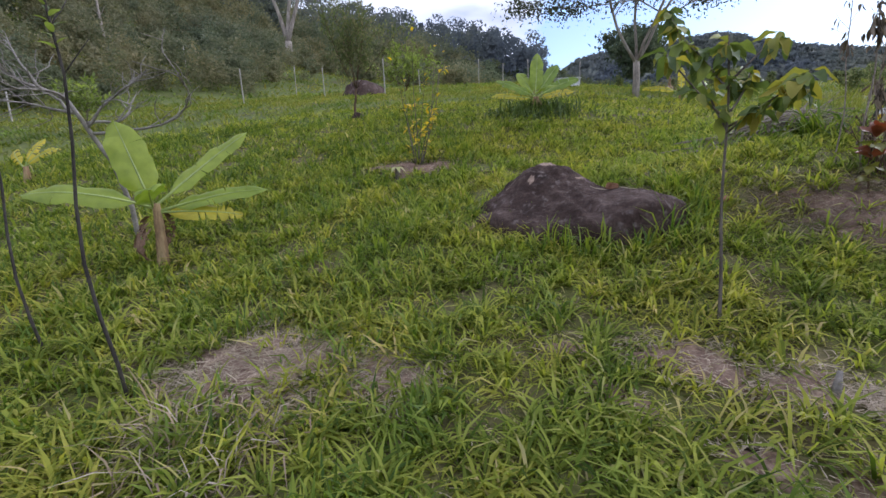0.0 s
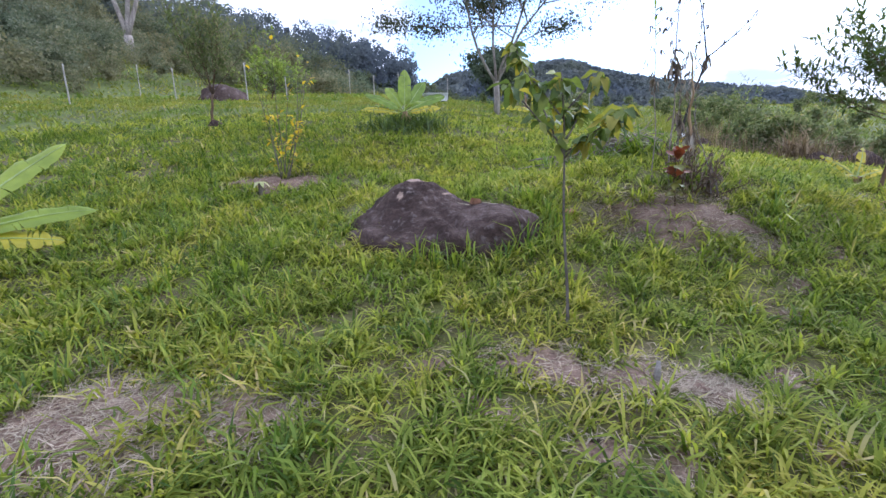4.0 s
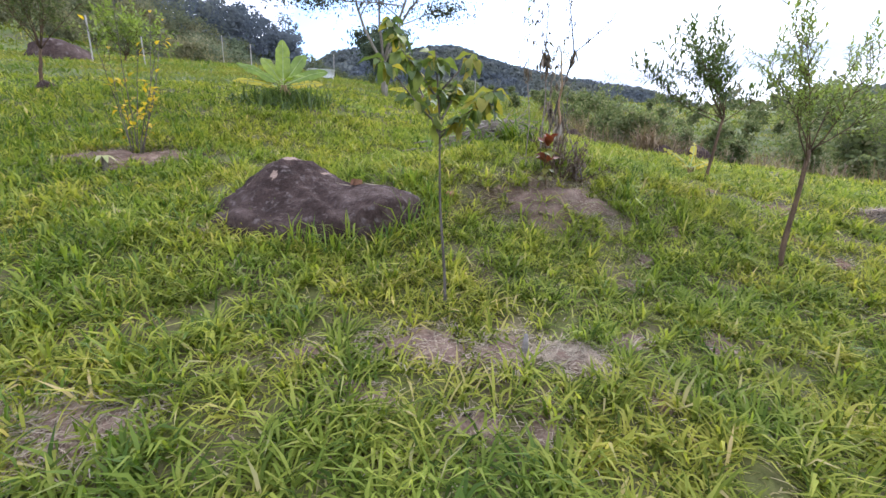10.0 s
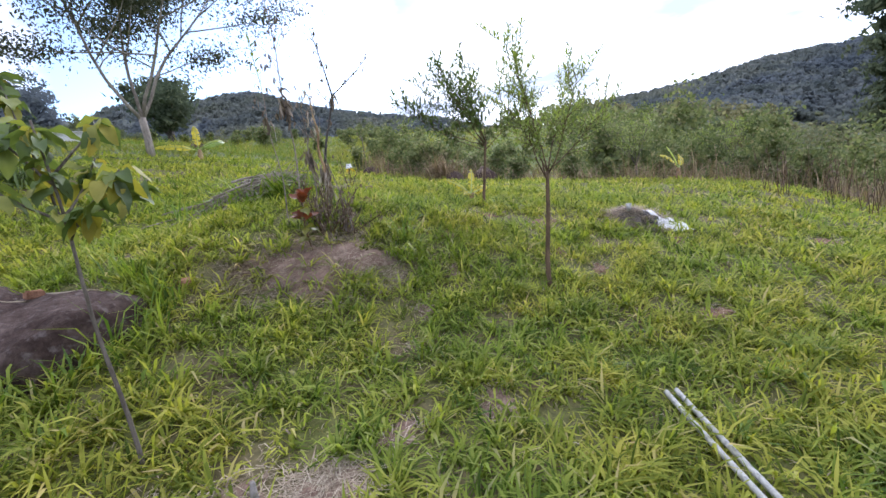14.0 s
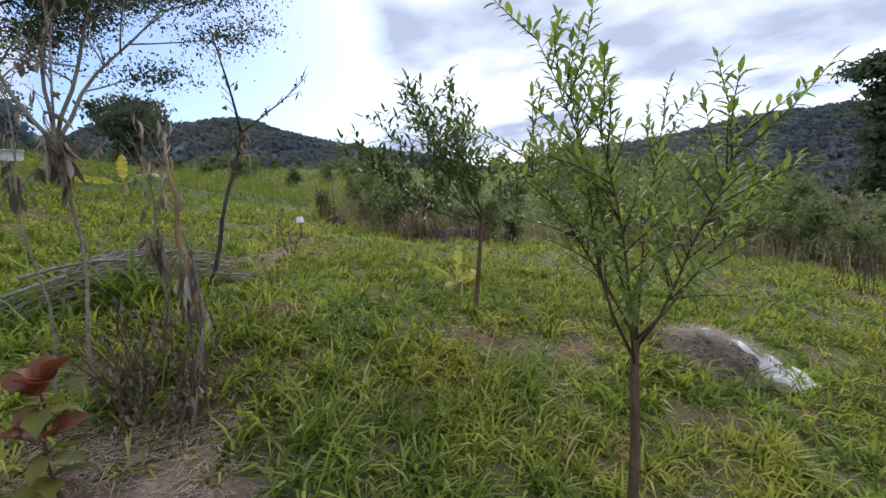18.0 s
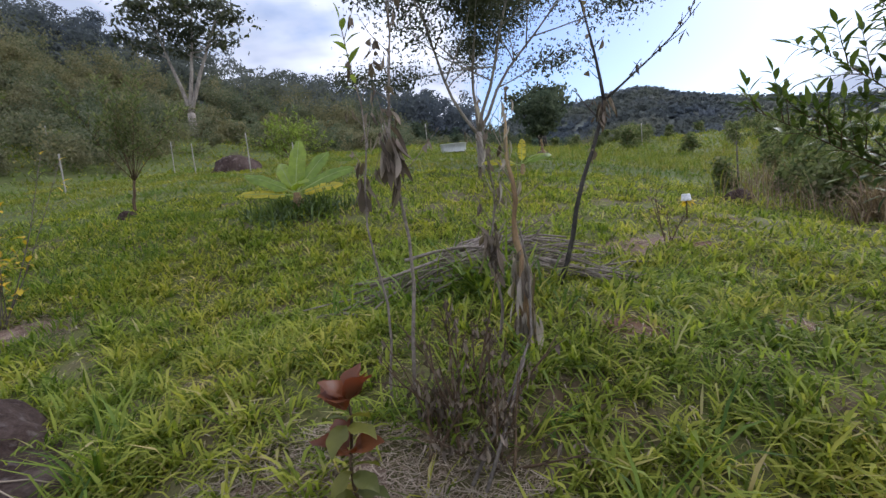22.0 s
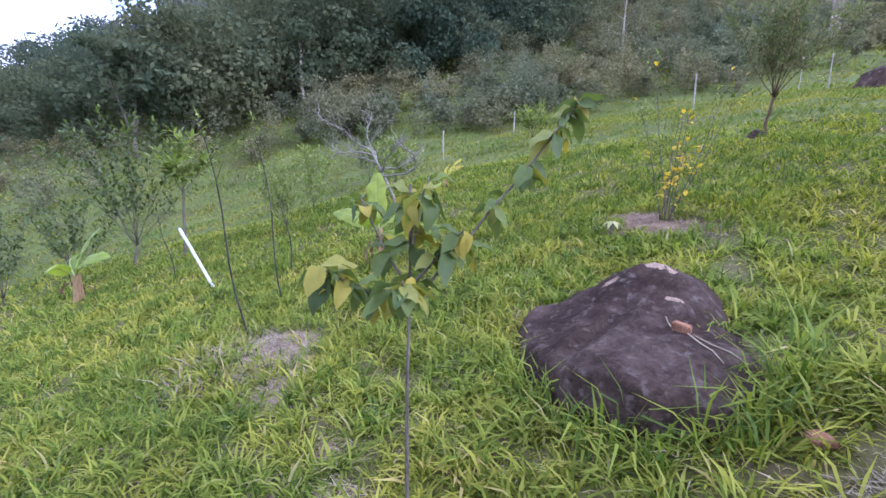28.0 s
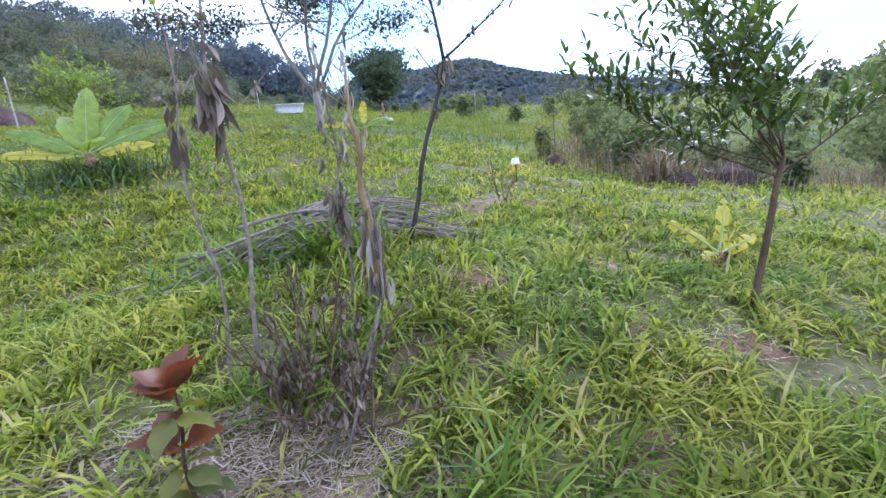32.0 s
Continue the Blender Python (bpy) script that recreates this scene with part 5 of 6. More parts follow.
dry_shrub(3.72, 4.5, 61, 12, 0.5, "tangle of dry brown stems beside a red-leaved sapling", 0.7)
dry_shrub(3.88, 4.66, 62, 11, 0.66, "tangle of dry brown stems beside a dead banana stem", 0.8)
dry_shrub(3.9, 4.42, 63, 14, 0.42, "low dry brown undergrowth in the mulch", 1.0)
dry_shrub(6.65, 8.1, 64, 4, 0.75, "thin dry stems beside a bucket", 0.4)
curved = thing("bent_dry_plant", 3.88, 4.42, "bent brown stems arching up beside a dead banana stem", "dry plant")
for k, (pts, r) in enumerate(((((-0.1, -0.2, 0.02), (0.1, 0.05, 0.22), (0.3, 0.38, 0.42), (0.36, 0.6, 0.7), (0.34, 0.66, 0.95)), 0.008)  , (((-0.05, -0.25, 0.02), (0.1, 0.0, 0.2), (0.22, 0.2, 0.36)), 0.008))):
    b = Bits()
    b.tube([Vector(p) for p in pts], [r * (1 - 0.1 * i) for i in range(len(pts))], 7)
    part("stem", b, M_BARK_GREY, curved)
for k in range(7):
    clump(4.12 + 0.33 * (k % 4) - 0.1 * k, 3.75 + 0.2 * k, 22, 0.46, 0.018, 0.05, "long arching grass beside the mulch bed", 150 + k, (15, 65))


# ---------------------------------------------------------------- brush pile
def brush_pile(x, y):
    rng = random.Random(71)
    t = thing("brush_pile", x, y, "heap of cut grey sticks and branches in long grass", "brush pile")

    def stick(c, az, l, r, rise, tip, k):
        b, d = Bits(), aim(az, 0)
        c = Vector((c[0], c[1], 0))
        pts = []
        for s in (0, 0.2, 0.4, 0.6, 0.8, 1):
            q = c + d * l * (s - 0.5) + Vector((0.05 * math.sin(s * 5 + k), 0.05 * math.cos(s * 4 + k), 0))
            pts.append(Vector((q.x, q.y, max(0.02, rise + tip * l * (s - 0.5) - 0.06 * (2 * s - 1) ** 2) + ground_z(x + q.x, y + q.y) - ground_z(x, y))))
        b.tube(pts, [r * (1 - 0.1 * i) for i in range(6)], 6)
        for j in range(k % 3):
            branch(rng, b, pts[2 + j], aim(az + rng.uniform(-55, 55), rng.uniform(0, 35)), l * rng.uniform(0.2, 0.4), r * 0.5, r * 0.2, 0.3, 4, 5)
        part("stick", b, M_STICK, t)

    for k in range(150):
        c = (rng.gauss(0.0, 0.5), rng.gauss(0.0, 0.32))
        mound = max(0.1, 1 - (c[0] / 1.1) ** 2 - (c[1] / 0.75) ** 2)
        stick(c, rng.gauss(84, 26) if k % 3 else rng.uniform(0, 180), rng.uniform(0.5, 1.7) if k % 3 else rng.uniform(0.3, 0.8), rng.uniform(0.005, 0.018), 0.05 + rng.uniform(0.03, 0.33) * mound, rng.gauss(0, 0.12), k)
    # long thin sticks trailing out of the heap, and two logs
    for k in range(14):
        stick((rng.uniform(-0.85, -0.35), rng.uniform(-0.5, 0.1)), rng.uniform(52, 92), rng.uniform(0.6, 1.15), rng.uniform(0.005, 0.011), rng.uniform(0.06, 0.22), rng.uniform(0.02, 0.14), k)
    stick((0.55, -0.25), 128, 1.0, 0.034, 0.14, -0.12, 3)
    stick((1.15, 0.1), 100, 1.1, 0.03, 0.07, -0.02, 6)
    return t


brush_pile(4.2, 6.66)
clump(3.98, 6.2, 34, 0.46, 0.022, 0.1, "long dark grass growing through a heap of sticks", 81, (15, 75), 15, 0.3)
clump(3.4, 6.6, 34, 0.46, 0.018, 0.1, "grey-green long grass at the end of a heap of sticks", 82, (20, 80), 9, 0.25)


# ---------------------------------------------------------------- the yellow shrub and the pale shoot on a stake
def yellow_shrub(x, y):
    rng = random.Random(91)
    t = thing("yellowing_shrub", x, y, "thin shrub with few yellow leaves on bare soil", "shrub")
    leaves, green = Bits(), Bits()
    for k in range(9):
        wood = Bits()
        az, lift = rng.uniform(0, 360), rng.uniform(62, 86)
        limb = branch(rng, wood, (rng.uniform(-0.06, 0.06), rng.uniform(-0.06, 0.06), -0.04), aim(az, lift), rng.uniform(0.9, 2.1), 0.008, 0.003, 0.12, 7, 5, 0.05)
        for j in range(9):
            p, way = along(limb, rng.uniform(0.12, 1.0))
            tw = branch(rng, wood, p, way + Vector((rng.uniform(-1, 1), rng.uniform(-1, 1), 0.1)), rng.uniform(0.08, 0.25), 0.003, 0.0015, 0.3, 3, 4)
            target = leaves if p.z < 0.75 and rng.random() < 0.75 or rng.random() < 0.16 else green
            if rng.random() < 0.6:
                leafy_twigs(rng, target, tw, 0.11 if target is leaves else 0.08, 0.06 if target is leaves else 0.032, 0.085, 0.7, start=0.35)
        p, way = along(limb, 1.0)
        leaves.leaf(p, way, (0, 0, 1), 0.09, 0.05, 0.5)
        part("stem", wood, M_BARK_GREY, t)
    part("yellow_foliage", leaves, M_LEAF_YELLOW, t, "bright yellow leaves")
    part("green_foliage", green, M_LEAF_LIGHT, t)


yellow_shrub(-0.97, 7.45)


def pale_shoot(x, y):
    t = thing("shoot_on_stake", x, y, "pale drooping leaves on a short wooden stake", "plant")
    stake, leaves = Bits(), Bits()
    stake.tube([(0, 0, -0.08), (0, 0, 0.1), (0.005, 0, 0.2)], [0.035, 0.034, 0.03], 9)
    part("stake", stake, M_BARK_GREY, t)
    for k in range(7):
        leaves.leaf((0, 0, 0.2), aim(k * 52, 30), (0, 0, 1), 0.17, 0.06, 1.0, 0.2, 5)
    part("foliage", leaves, M_LEAF_PALE, t)


pale_shoot(-1.22, 6.75)


# ---------------------------------------------------------------- bare branches and thin dark stems on the slope
def thin_stem(x, y, height, lean, seed, label="thin dark bare stem standing aslant in the grass", bark=None, girth=0.012, tuft=False):
    rng = random.Random(seed)
    t = thing("bare_sapling", x, y, label, "sapling", "bare stems on the slope")
    b = Bits()
    n = 8
    pts = [Vector((lean[0] * i / n + 0.03 * math.sin(i * 1.1 + seed), lean[1] * i / n + 0.03 * math.cos(i * 0.9 + seed), -0.05 + (height + 0.05) * i / n)) for i in range(n + 1)]
    b.tube(pts, [girth * (1 - 0.6 * i / n) for i in range(n + 1)], 7)
    for k in range(3):
        p, _ = along(pts, 0.75 + 0.08 * k)
        branch(rng, b, p, aim(rng.uniform(0, 360), 60), 0.2, girth * 0.35, girth * 0.15, 0.2, 4, 5)
    part("stem", b, bark or M_BARK_DARK, t)
    if tuft:
        l = Bits()
        leafy_twigs(rng, l, pts[-3:], 0.08, 0.028, 0.022, 0.3)
        part("leaf_tuft", l, M_LEAF_LIGHT, t)


thin_stem(-2.18, 2.3, 2.4, (0.24, -0.28), 1, girth=0.012, tuft=True)
thin_stem(-3.15, 2.8, 2.4, (0.12, -0.2), 2, girth=0.011, tuft=True)
thin_stem(-4.55, 3.15, 1.3, (-0.2, -0.1), 3, girth=0.012)
thin_stem(-6.9, 1.25, 1.3, (-0.2, -0.2), 4, girth=0.01)
thin_stem(-7.5, -0.5, 1.0, (-0.1, -0.05), 5, girth=0.014)
for k in range(5):
    clump(-1.95 + 0.2 * k, 1.85 + 0.1 * math.sin(k * 2), 26, 0.3, 0.008, 0.08, "tuft of dry grey weeds beside bare soil", 170 + k, (20, 75), 2, 0.1, "dry_grass_clump", M_STRAW if k % 2 else M_DRY_REED)


def dead_limb(x, y):
    rng = random.Random(101)
    t = thing("dead_tree", x, y, "low dead tree with bleached twisting branches", "dead tree")
    trunk = Bits()
    main = branch(rng, trunk, (0, 0, -0.1), aim(-60, 72), 1.75, 0.028, 0.02, 0.35, 7, 8)
    part("trunk", trunk, M_DEADWOOD, t)
    for az, lift, length in ((62, 14, 1.7), (-75, 10, 1.2), (-100, 26, 1.4), (20, 20, 0.9), (150, 14, 0.8), (-130, 18, 1.0), (80, 30, 0.9)):
        b = Bits()
        limb = branch(rng, b, along(main, rng.uniform(0.7, 1.0))[0], aim(az, lift), length, 0.016, 0.005, 0.75, 10, 6, 0.03)
        for _ in range(9):
            p, way = along(limb, rng.uniform(0.2, 1.0))
            sub = branch(rng, b, p, way + Vector((rng.uniform(-1, 1), rng.uniform(-1, 1), rng.uniform(-0.5, 0.7))), rng.uniform(0.2, 0.5), 0.007, 0.003, 0.7, 6, 5, 0.05)
            branch(rng, b, sub[3], Vector((rng.uniform(-1, 1), rng.uniform(-1, 1), rng.uniform(-0.3, 0.8))), 0.22, 0.005, 0.002, 0.6, 4, 4)
        part("branch", b, M_DEADWOOD, t)


dead_limb(-3.8, 4.75)


# ---------------------------------------------------------------- large trees
def big_tree(x, y, label, height, girth, stems, lumps, leaf, count, material, bark, seed, name="tree", bare=0.45, spread=1.0, fork=0.16, slim=0.62, full=1.0, curve=0.13):
    """stems: azimuth, lift; limbs end in clouds of small leaves. lumps: radius of the clouds; bare: share of each stem with no limbs."""
    rng, nrng = random.Random(seed), np.random.default_rng(seed)
    t = thing(name, x, y, label, "tree")
    trunk = Bits()
    low = height * (fork if len(stems) > 1 else 0.05)
    trunk.tube([(0, 0, -0.2), (0.02, 0, low * 0.5), (0, 0.02, low + 0.1)], [girth * 1.25, girth, girth * 0.95], 10)
    part("trunk", trunk, bark, t)
    ends = []
    for az, lift in stems:
        b = Bits()
        length = (height - low) * rng.uniform(0.82, 1.0)
        main = branch(rng, b, (0, 0, low), aim(az, lift), length, girth * slim, girth * 0.14, curve, 8, 8, 0.03)
        for k in range(9):
            s = bare + (1 - bare) * (k + rng.random()) / 9
            p, way = along(main, min(s, 0.99))
            limb = branch(rng, b, p, aim(rng.uniform(0, 360), rng.uniform(5, 45)), spread * length * rng.uniform(0.16, 0.36) * (1.25 - 0.6 * s), girth * 0.22, girth * 0.06, 0.3, 5, 6, 0.04)
            ends += [limb[-1], limb[3], along(limb, 0.75)[0]]
        ends.append(main[-1])
        part("limb", b, bark, t)
    ends = [e for e in ends if rng.random() < full]
    per = max(1, count // len(ends))
    centres, off = [], []
    for e in ends:
        o = nrng.normal(size=(int(per * rng.uniform(0.4, 1.6)), 3)) * lumps * np.array([1, 1, 0.45]) * rng.uniform(0.5, 1.2)
        centres.append(np.array(e)[None] + o)
        off.append(o * np.array([1, 1, 2.4]))
    centres, off = np.concatenate(centres), np.concatenate(off)
    crown = part("crown", quick_mesh("crown", *cards(nrng, centres, leaf, 2.2, 0, off, 0.7)), material, t, "clouds of small leaves with gaps between them")
    return t


big_tree(5.5, 16.6, "tall pale-trunked tree with several stems and airy dark crown", 7.6, 0.11, [(-74, 60), (-15, 80), (70, 62), (110, 72)], 0.62, 0.052, 40000, M_GUM, M_BARK_PALE, 201, bare=0.26, spread=2.3, fork=0.14, slim=0.5, full=0.9, curve=0.42)
big_tree(-20, 52, "tall tree with a pale leaning trunk before the wood", 15, 0.4, [(10, 82), (70, 72), (-60, 70)], 0.9, 0.26, 3200, M_GUM, M_BARK_PALE, 202, bare=0.5, full=0.6)
big_tree(60, -2.0, "tall dense dark tree standing in the valley", 18.5, 0.34, [(0, 89), (60, 83), (-60, 82), (170, 83)], 0.9, 0.26, 13000, M_FOREST, M_BARK_DARK, 203, bare=0.2, spread=0.55)
big_tree(15.5, 46, "spreading dark flat-topped tree at the meadow's end", 6.2, 0.2, [(-60, 58), (60, 60), (0, 75)], 0.6, 0.2, 3000, M_FOREST, M_BARK_DARK, 204, bare=0.4)
big_tree(14.0, 42, "dark round-crowned tree at the meadow's end", 4.6, 0.14, [(-60, 56), (60, 54), (0, 76), (170, 60)], 0.5, 0.16, 3600, M_FOREST, M_BARK_DARK, 205, bare=0.08, full=0.8)
big_tree(-33, -2.5, "tall tree with open leafy crown before the wood", 7.5, 0.16, [(-40, 76), (50, 70), (160, 72)], 0.6, 0.2, 2600, M_FOREST, M_BARK_GREY, 206, bare=0.3, full=0.7)


def dead_trunk(x, y, height, girth, lean, seed):
    rng = random.Random(seed)
    t = thing("dead_tree", x, y, "bare bleached dead trunk before the dark wood", "dead tree", "dead trunks")
    b = Bits()
    pts = [Vector((lean * s + 0.1 * math.sin(5 * s + seed), 0.05 * math.cos(7 * s), -0.2 + height * s)) for s in (0, 0.2, 0.4, 0.6, 0.8, 1)]
    b.tube(pts, [girth * (1 - 0.13 * i) for i in range(6)], 8)
    for _ in range(4):
        branch(rng, b, along(pts, rng.uniform(0.4, 0.95))[0], aim(rng.uniform(0, 360), 35), height * 0.16, girth * 0.3, girth * 0.1, 0.4, 4, 5)
    part("trunk", b, M_BARK_PALE, t)


for k, (x, y, h, g, l) in enumerate(((-33, 8.4, 5.6, 0.16, -0.3), (-27, 34, 6, 0.12, 0.2), (-36, 3, 4, 0.08, 0.2), (-36, 24, 4.5, 0.09, 0.1))):
    dead_trunk(x, y, h, g, l, k)


# ---------------------------------------------------------------- woods on the hills
def wood(name, label, n, reach, ways, high, size, per, seed, material, edge=None, loose=False, slim=0.36):
    """Tree crowns, built of many leaf clusters, standing close together on a hillside."""
    rng = np.random.default_rng(seed)
    way = np.radians(rng.uniform(*ways, n))
    near = np.interp(np.degrees(way), edge[0], edge[1]) if edge else np.full(n, reach[0])
    r = near + (reach[1] - near) * rng.uniform(0, 1, n) ** 1.25
    x, y = r * np.sin(way), r * np.cos(way)
    tall = high * rng.uniform(0.55, 1.35, n)
    lumps = 8
    a = rng.uniform(0, math.tau, (n, lumps))
    u = rng.uniform(0.15, 1.0, (n, lumps))
    rr = slim * tall[:, None] * np.sqrt(rng.uniform(0, 1, (n, lumps))) * (1.15 - 0.6 * u)
    c = np.stack([x[:, None] + rr * np.cos(a), y[:, None] + rr * np.sin(a), land(x, y)[:, None] + tall[:, None] * u], -1)
    k = per // lumps
    d = rng.normal(size=(n, lumps, k, 3))
    if loose:
        d *= 0.75
    else:
        d /= np.linalg.norm(d, axis=-1, keepdims=True)
    pts = c[:, :, None] + d * (0.17 * tall)[:, None, None, None] * rng.uniform(0.7, 1.1, (n, lumps, k, 1)) * np.array([1.1, 1.1, 0.8])
    me = quick_mesh(name, *cards(rng, pts.reshape(-1, 3), size, 1.4, 0, d.reshape(-1, 3) + np.array([0, 0, 0.15]), 0.9 if loose else 0.4))
    return lone(name, me, material, label, "trees", "stuff")


EDGE = ([-128, -112, -100, -88, -60, -48, -38, -28, -18, -8, 5, 20], [64, 54, 42, 33, 36, 46, 66, 78, 84, 86, 88, 90])
wood("wood", "dense dark wood covering the hillside", 260, (40, 110), (-84, -42), 8.2, 0.24, 1040, 301, M_FOREST, EDGE)
wood("wood", "dense dark wood at the foot of the hill", 190, (38, 100), (-128, -80), 6.8, 0.22, 960, 312, M_FOREST, EDGE)
wood("undergrowth", "grey-green scrub covering the open hillside", 420, (48, 135), (-48, 2), 2.4, 0.17, 360, 313, M_SCRUB, None, True)
wood("undergrowth", "tall grey-green scrub behind the fence", 330, (25, 72), (-76, -22), 2.3, 0.13, 440, 315, M_SCRUB, ([-76, -60, -45, -30, -22], [27, 25, 26, 34, 44]), True, 0.3)
wood("wood", "open wood of thin trees on the hillside", 170, (40, 110), (-42, 0), 5.2, 0.2, 560, 311, M_SCRUB, EDGE, True)
wood("wood", "low wood at the end of the meadow", 150, (84, 120), (-4, 22), 2.6, 0.26, 400, 308, M_FOREST, None, True)
wood("wood", "trees on the valley floor", 420, (58, 200), (36, 125), 3.4, 0.5, 200, 309, M_SCRUB, ([36, 50, 65, 80, 95, 125], [120, 110, 70, 64, 60, 50]), True)
wood("thicket", "mixed grey-green trees and shrubs below the lawn", 150, (34, 110), (76, 112), 3.0, 0.24, 400, 316, M_SCRUB, None, True, 0.3)
wood("wood", "dense dark wood on the upper hillside, haze in the colour", 820, (95, 175), (-128, 8), 7.0, 0.45, 300, 302, M_FOREST_HAZED)
wood("undergrowth", "olive scrub along the edge of the wood", 520, (30, 90), (-108, 24), 1.9, 0.1, 400, 303, M_SCRUB, ([-110, -88, -60, -45, -30, -20, -8, 5, 24], [26, 26, 24, 24, 30, 44, 56, 60, 60]), True)
wood("thicket", "low scrub where the meadow ends", 240, (70, 170), (8, 62), 1.5, 0.22, 160, 314, M_SHRUB, None, True)
wood("far_wood", "wooded far hill, dark green with haze in the colour", 5600, (190, 430), (8, 62), 2.9, 1.15, 32, 304, M_FOREST_HAZED, None, True, 0.8)
wood("far_wood", "wooded far hills across the valley, haze in the colour", 8600, (180, 450), (58, 128), 2.8, 1.15, 32, 305, M_FOREST_HAZED, None, True, 0.8)
wood("thicket", "band of tall shrubs and thin trees beyond the lawn", 84, (24, 60), (62, 110), 2.9, 0.12, 1040, 306, M_SHRUB, ([62, 75, 90, 110], [21, 19, 21, 21]), True, 0.22)
wood("thicket", "low olive scrub at the end of the meadow", 80, (30, 70), (16, 64), 1.2, 0.11, 640, 310, M_SHRUB, ([14, 32, 45, 64], [50, 34, 22, 21]), True)
wood("thicket", "grey-green shrubs at the rim of the lawn", 60, (15, 26), (38, 105), 1.15, 0.07, 960, 307, M_SHRUB, ([38, 50, 62, 75, 90, 105], [16, 15, 15, 16, 18, 18]), True, 0.24)


# ---------------------------------------------------------------- reeds and dry weeds at the rim of the lawn
def reeds():
    rng = np.random.default_rng(401)
    n = 420
    way, r = np.radians(rng.uniform(40, 96, n)), rng.uniform(14.0, 22, n)
    x, y = r * np.sin(way), r * np.cos(way)
    lone("reeds", quick_mesh("reeds", *blades(rng, x, y, 12, 0.8, 0.012, 0.22, (2, 34))), M_DRY_REED, "band of tall dry brown grass and weeds", "reeds", "stuff")
    n = 420
    x, y = rng.uniform(9, 26, n), rng.uniform(9, 40, n)
    keep = (y > x * 0.9) & (rng.uniform(0, 1, n) < 0.8)
    lone("reeds", quick_mesh("reeds", *blades(rng, x[keep], y[keep], 16, 0.6, 0.02, 0.3, (4, 40))), M_GRASS_FAR, "rank yellow-green grass in the meadow", "grass", "stuff")


reeds()
for k in range(26):
    rng = random.Random(500 + k)
    x, y = 12.4 + rng.uniform(0, 4.0), -1.2 + rng.uniform(0, 3.2)
    t = thing("dry_weed", x, y, "upright dry brown weed stem at the rim of the lawn", "dry plant", "dry weeds")
    l = Bits()
    for j in range(3):
        b = Bits()
        limb = branch(rng, b, (rng.uniform(-0.1, 0.1), rng.uniform(-0.1, 0.1), -0.05), aim(rng.uniform(0, 360), rng.uniform(74, 88)), rng.uniform(0.5, 1.25), 0.008, 0.004, 0.1, 5, 5)
        rags(rng, l, limb, 0.4, 1.0, 6, 0.09, 0.025)
        part("stem", b, M_BARK_BROWN, t)
    part("dead_foliage", l, M_LEAF_DRY, t)
clump(11.0, 9.4, 40, 0.9, 0.02, 0.12, "tall dry yellowish grass beside dark rocks", 411, (4, 40), 10, 0.3, "dry_grass_clump", M_DRY_REED)


# ---------------------------------------------------------------- other rocks
LUMP = [(-0.5, -0.3, -0.2), (0.5, -0.35, -0.2), (0.6, 0.3, -0.2), (-0.55, 0.35, -0.2), (-0.35, -0.1, 0.28), (0.05, 0.1, 0.42), (0.4, 0.0, 0.24), (0.1, -0.3, 0.22), (-0.2, 0.3, 0.25)]
build_boulder("boulder", 12.5, 9.1, LUMP, "dark rounded boulder at the rim of the lawn", 1.15, 20, 3, 5)
build_boulder("boulder", 10.9, 9.0, LUMP, "low dark brown rock in dry grass", 0.75, 120, 3, 6)
build_boulder("boulder", 12.9, 9.9, LUMP, "pale-topped boulder behind dark ones", 0.95, 70, 3, 7)
build_boulder("boulder", 10.2, 11.8, LUMP, "small dark boulder in the meadow", 0.75, 200, 3, 8)
build_boulder("boulder", -6.6, 28.2, LUMP, "very large dark boulder by the fence", 3.1, 10, 3, 9, 0.2)
build_boulder("boulder", -7.4, -2.6, LUMP, "flat grey stone half hidden in grass", 0.45, 30, 3, 10)
build_boulder("boulder", -3.1, -2.1, LUMP, "flat grey stone level with the grass", 0.42, 40, 3, 13, 0.03)
build_boulder("boulder", 12.6, -1.2, LUMP, "low pale stone by the path", 0.6, 30, 3, 11)
build_boulder("boulder", -3.4, 13.6, LUMP, "low brown stone in the grass", 0.5, 60, 3, 12)


# ---------------------------------------------------------------- fence posts
def post(x, y, height, seed, lean=0.0, wide=0.03):
    t = thing("fence_post", x, y, "weathered pale wooden fence post in the meadow", "fence post", "fence posts")
    b = Bits()
    n = 6
    b.tube([Vector((lean * i / n, 0.01 * math.sin(i + seed), -0.3 + (height + 0.3) * i / n)) for i in range(n + 1)], [wide * (1 + 0.08 * math.sin(i * 2 + seed)) for i in range(n + 1)], 8)
    part("shaft", b, M_POST, t)


for k, (x, y, h) in enumerate(((-10.6, 21.2, 1.6), (-14.6, 10.9, 1.25), (-17, 16.2, 1.1), (-12.5, 33, 2.0), (-4.7, 25.2, 1.9), (-21, 34, 2.0), (-25.6, 11.9, 1.3), (0.6, 42, 2.2), (-9.2, 29, 1.7), (1.9, 30, 1.5),
                               (4.2, 36, 1.8), (8.4, 38, 1.8), (-3.0, 27, 1.3), (20, 36, 1.8), (40, -3.4, 2.6))):
    post(x, y, h, k, 0.03 * math.sin(k * 3))


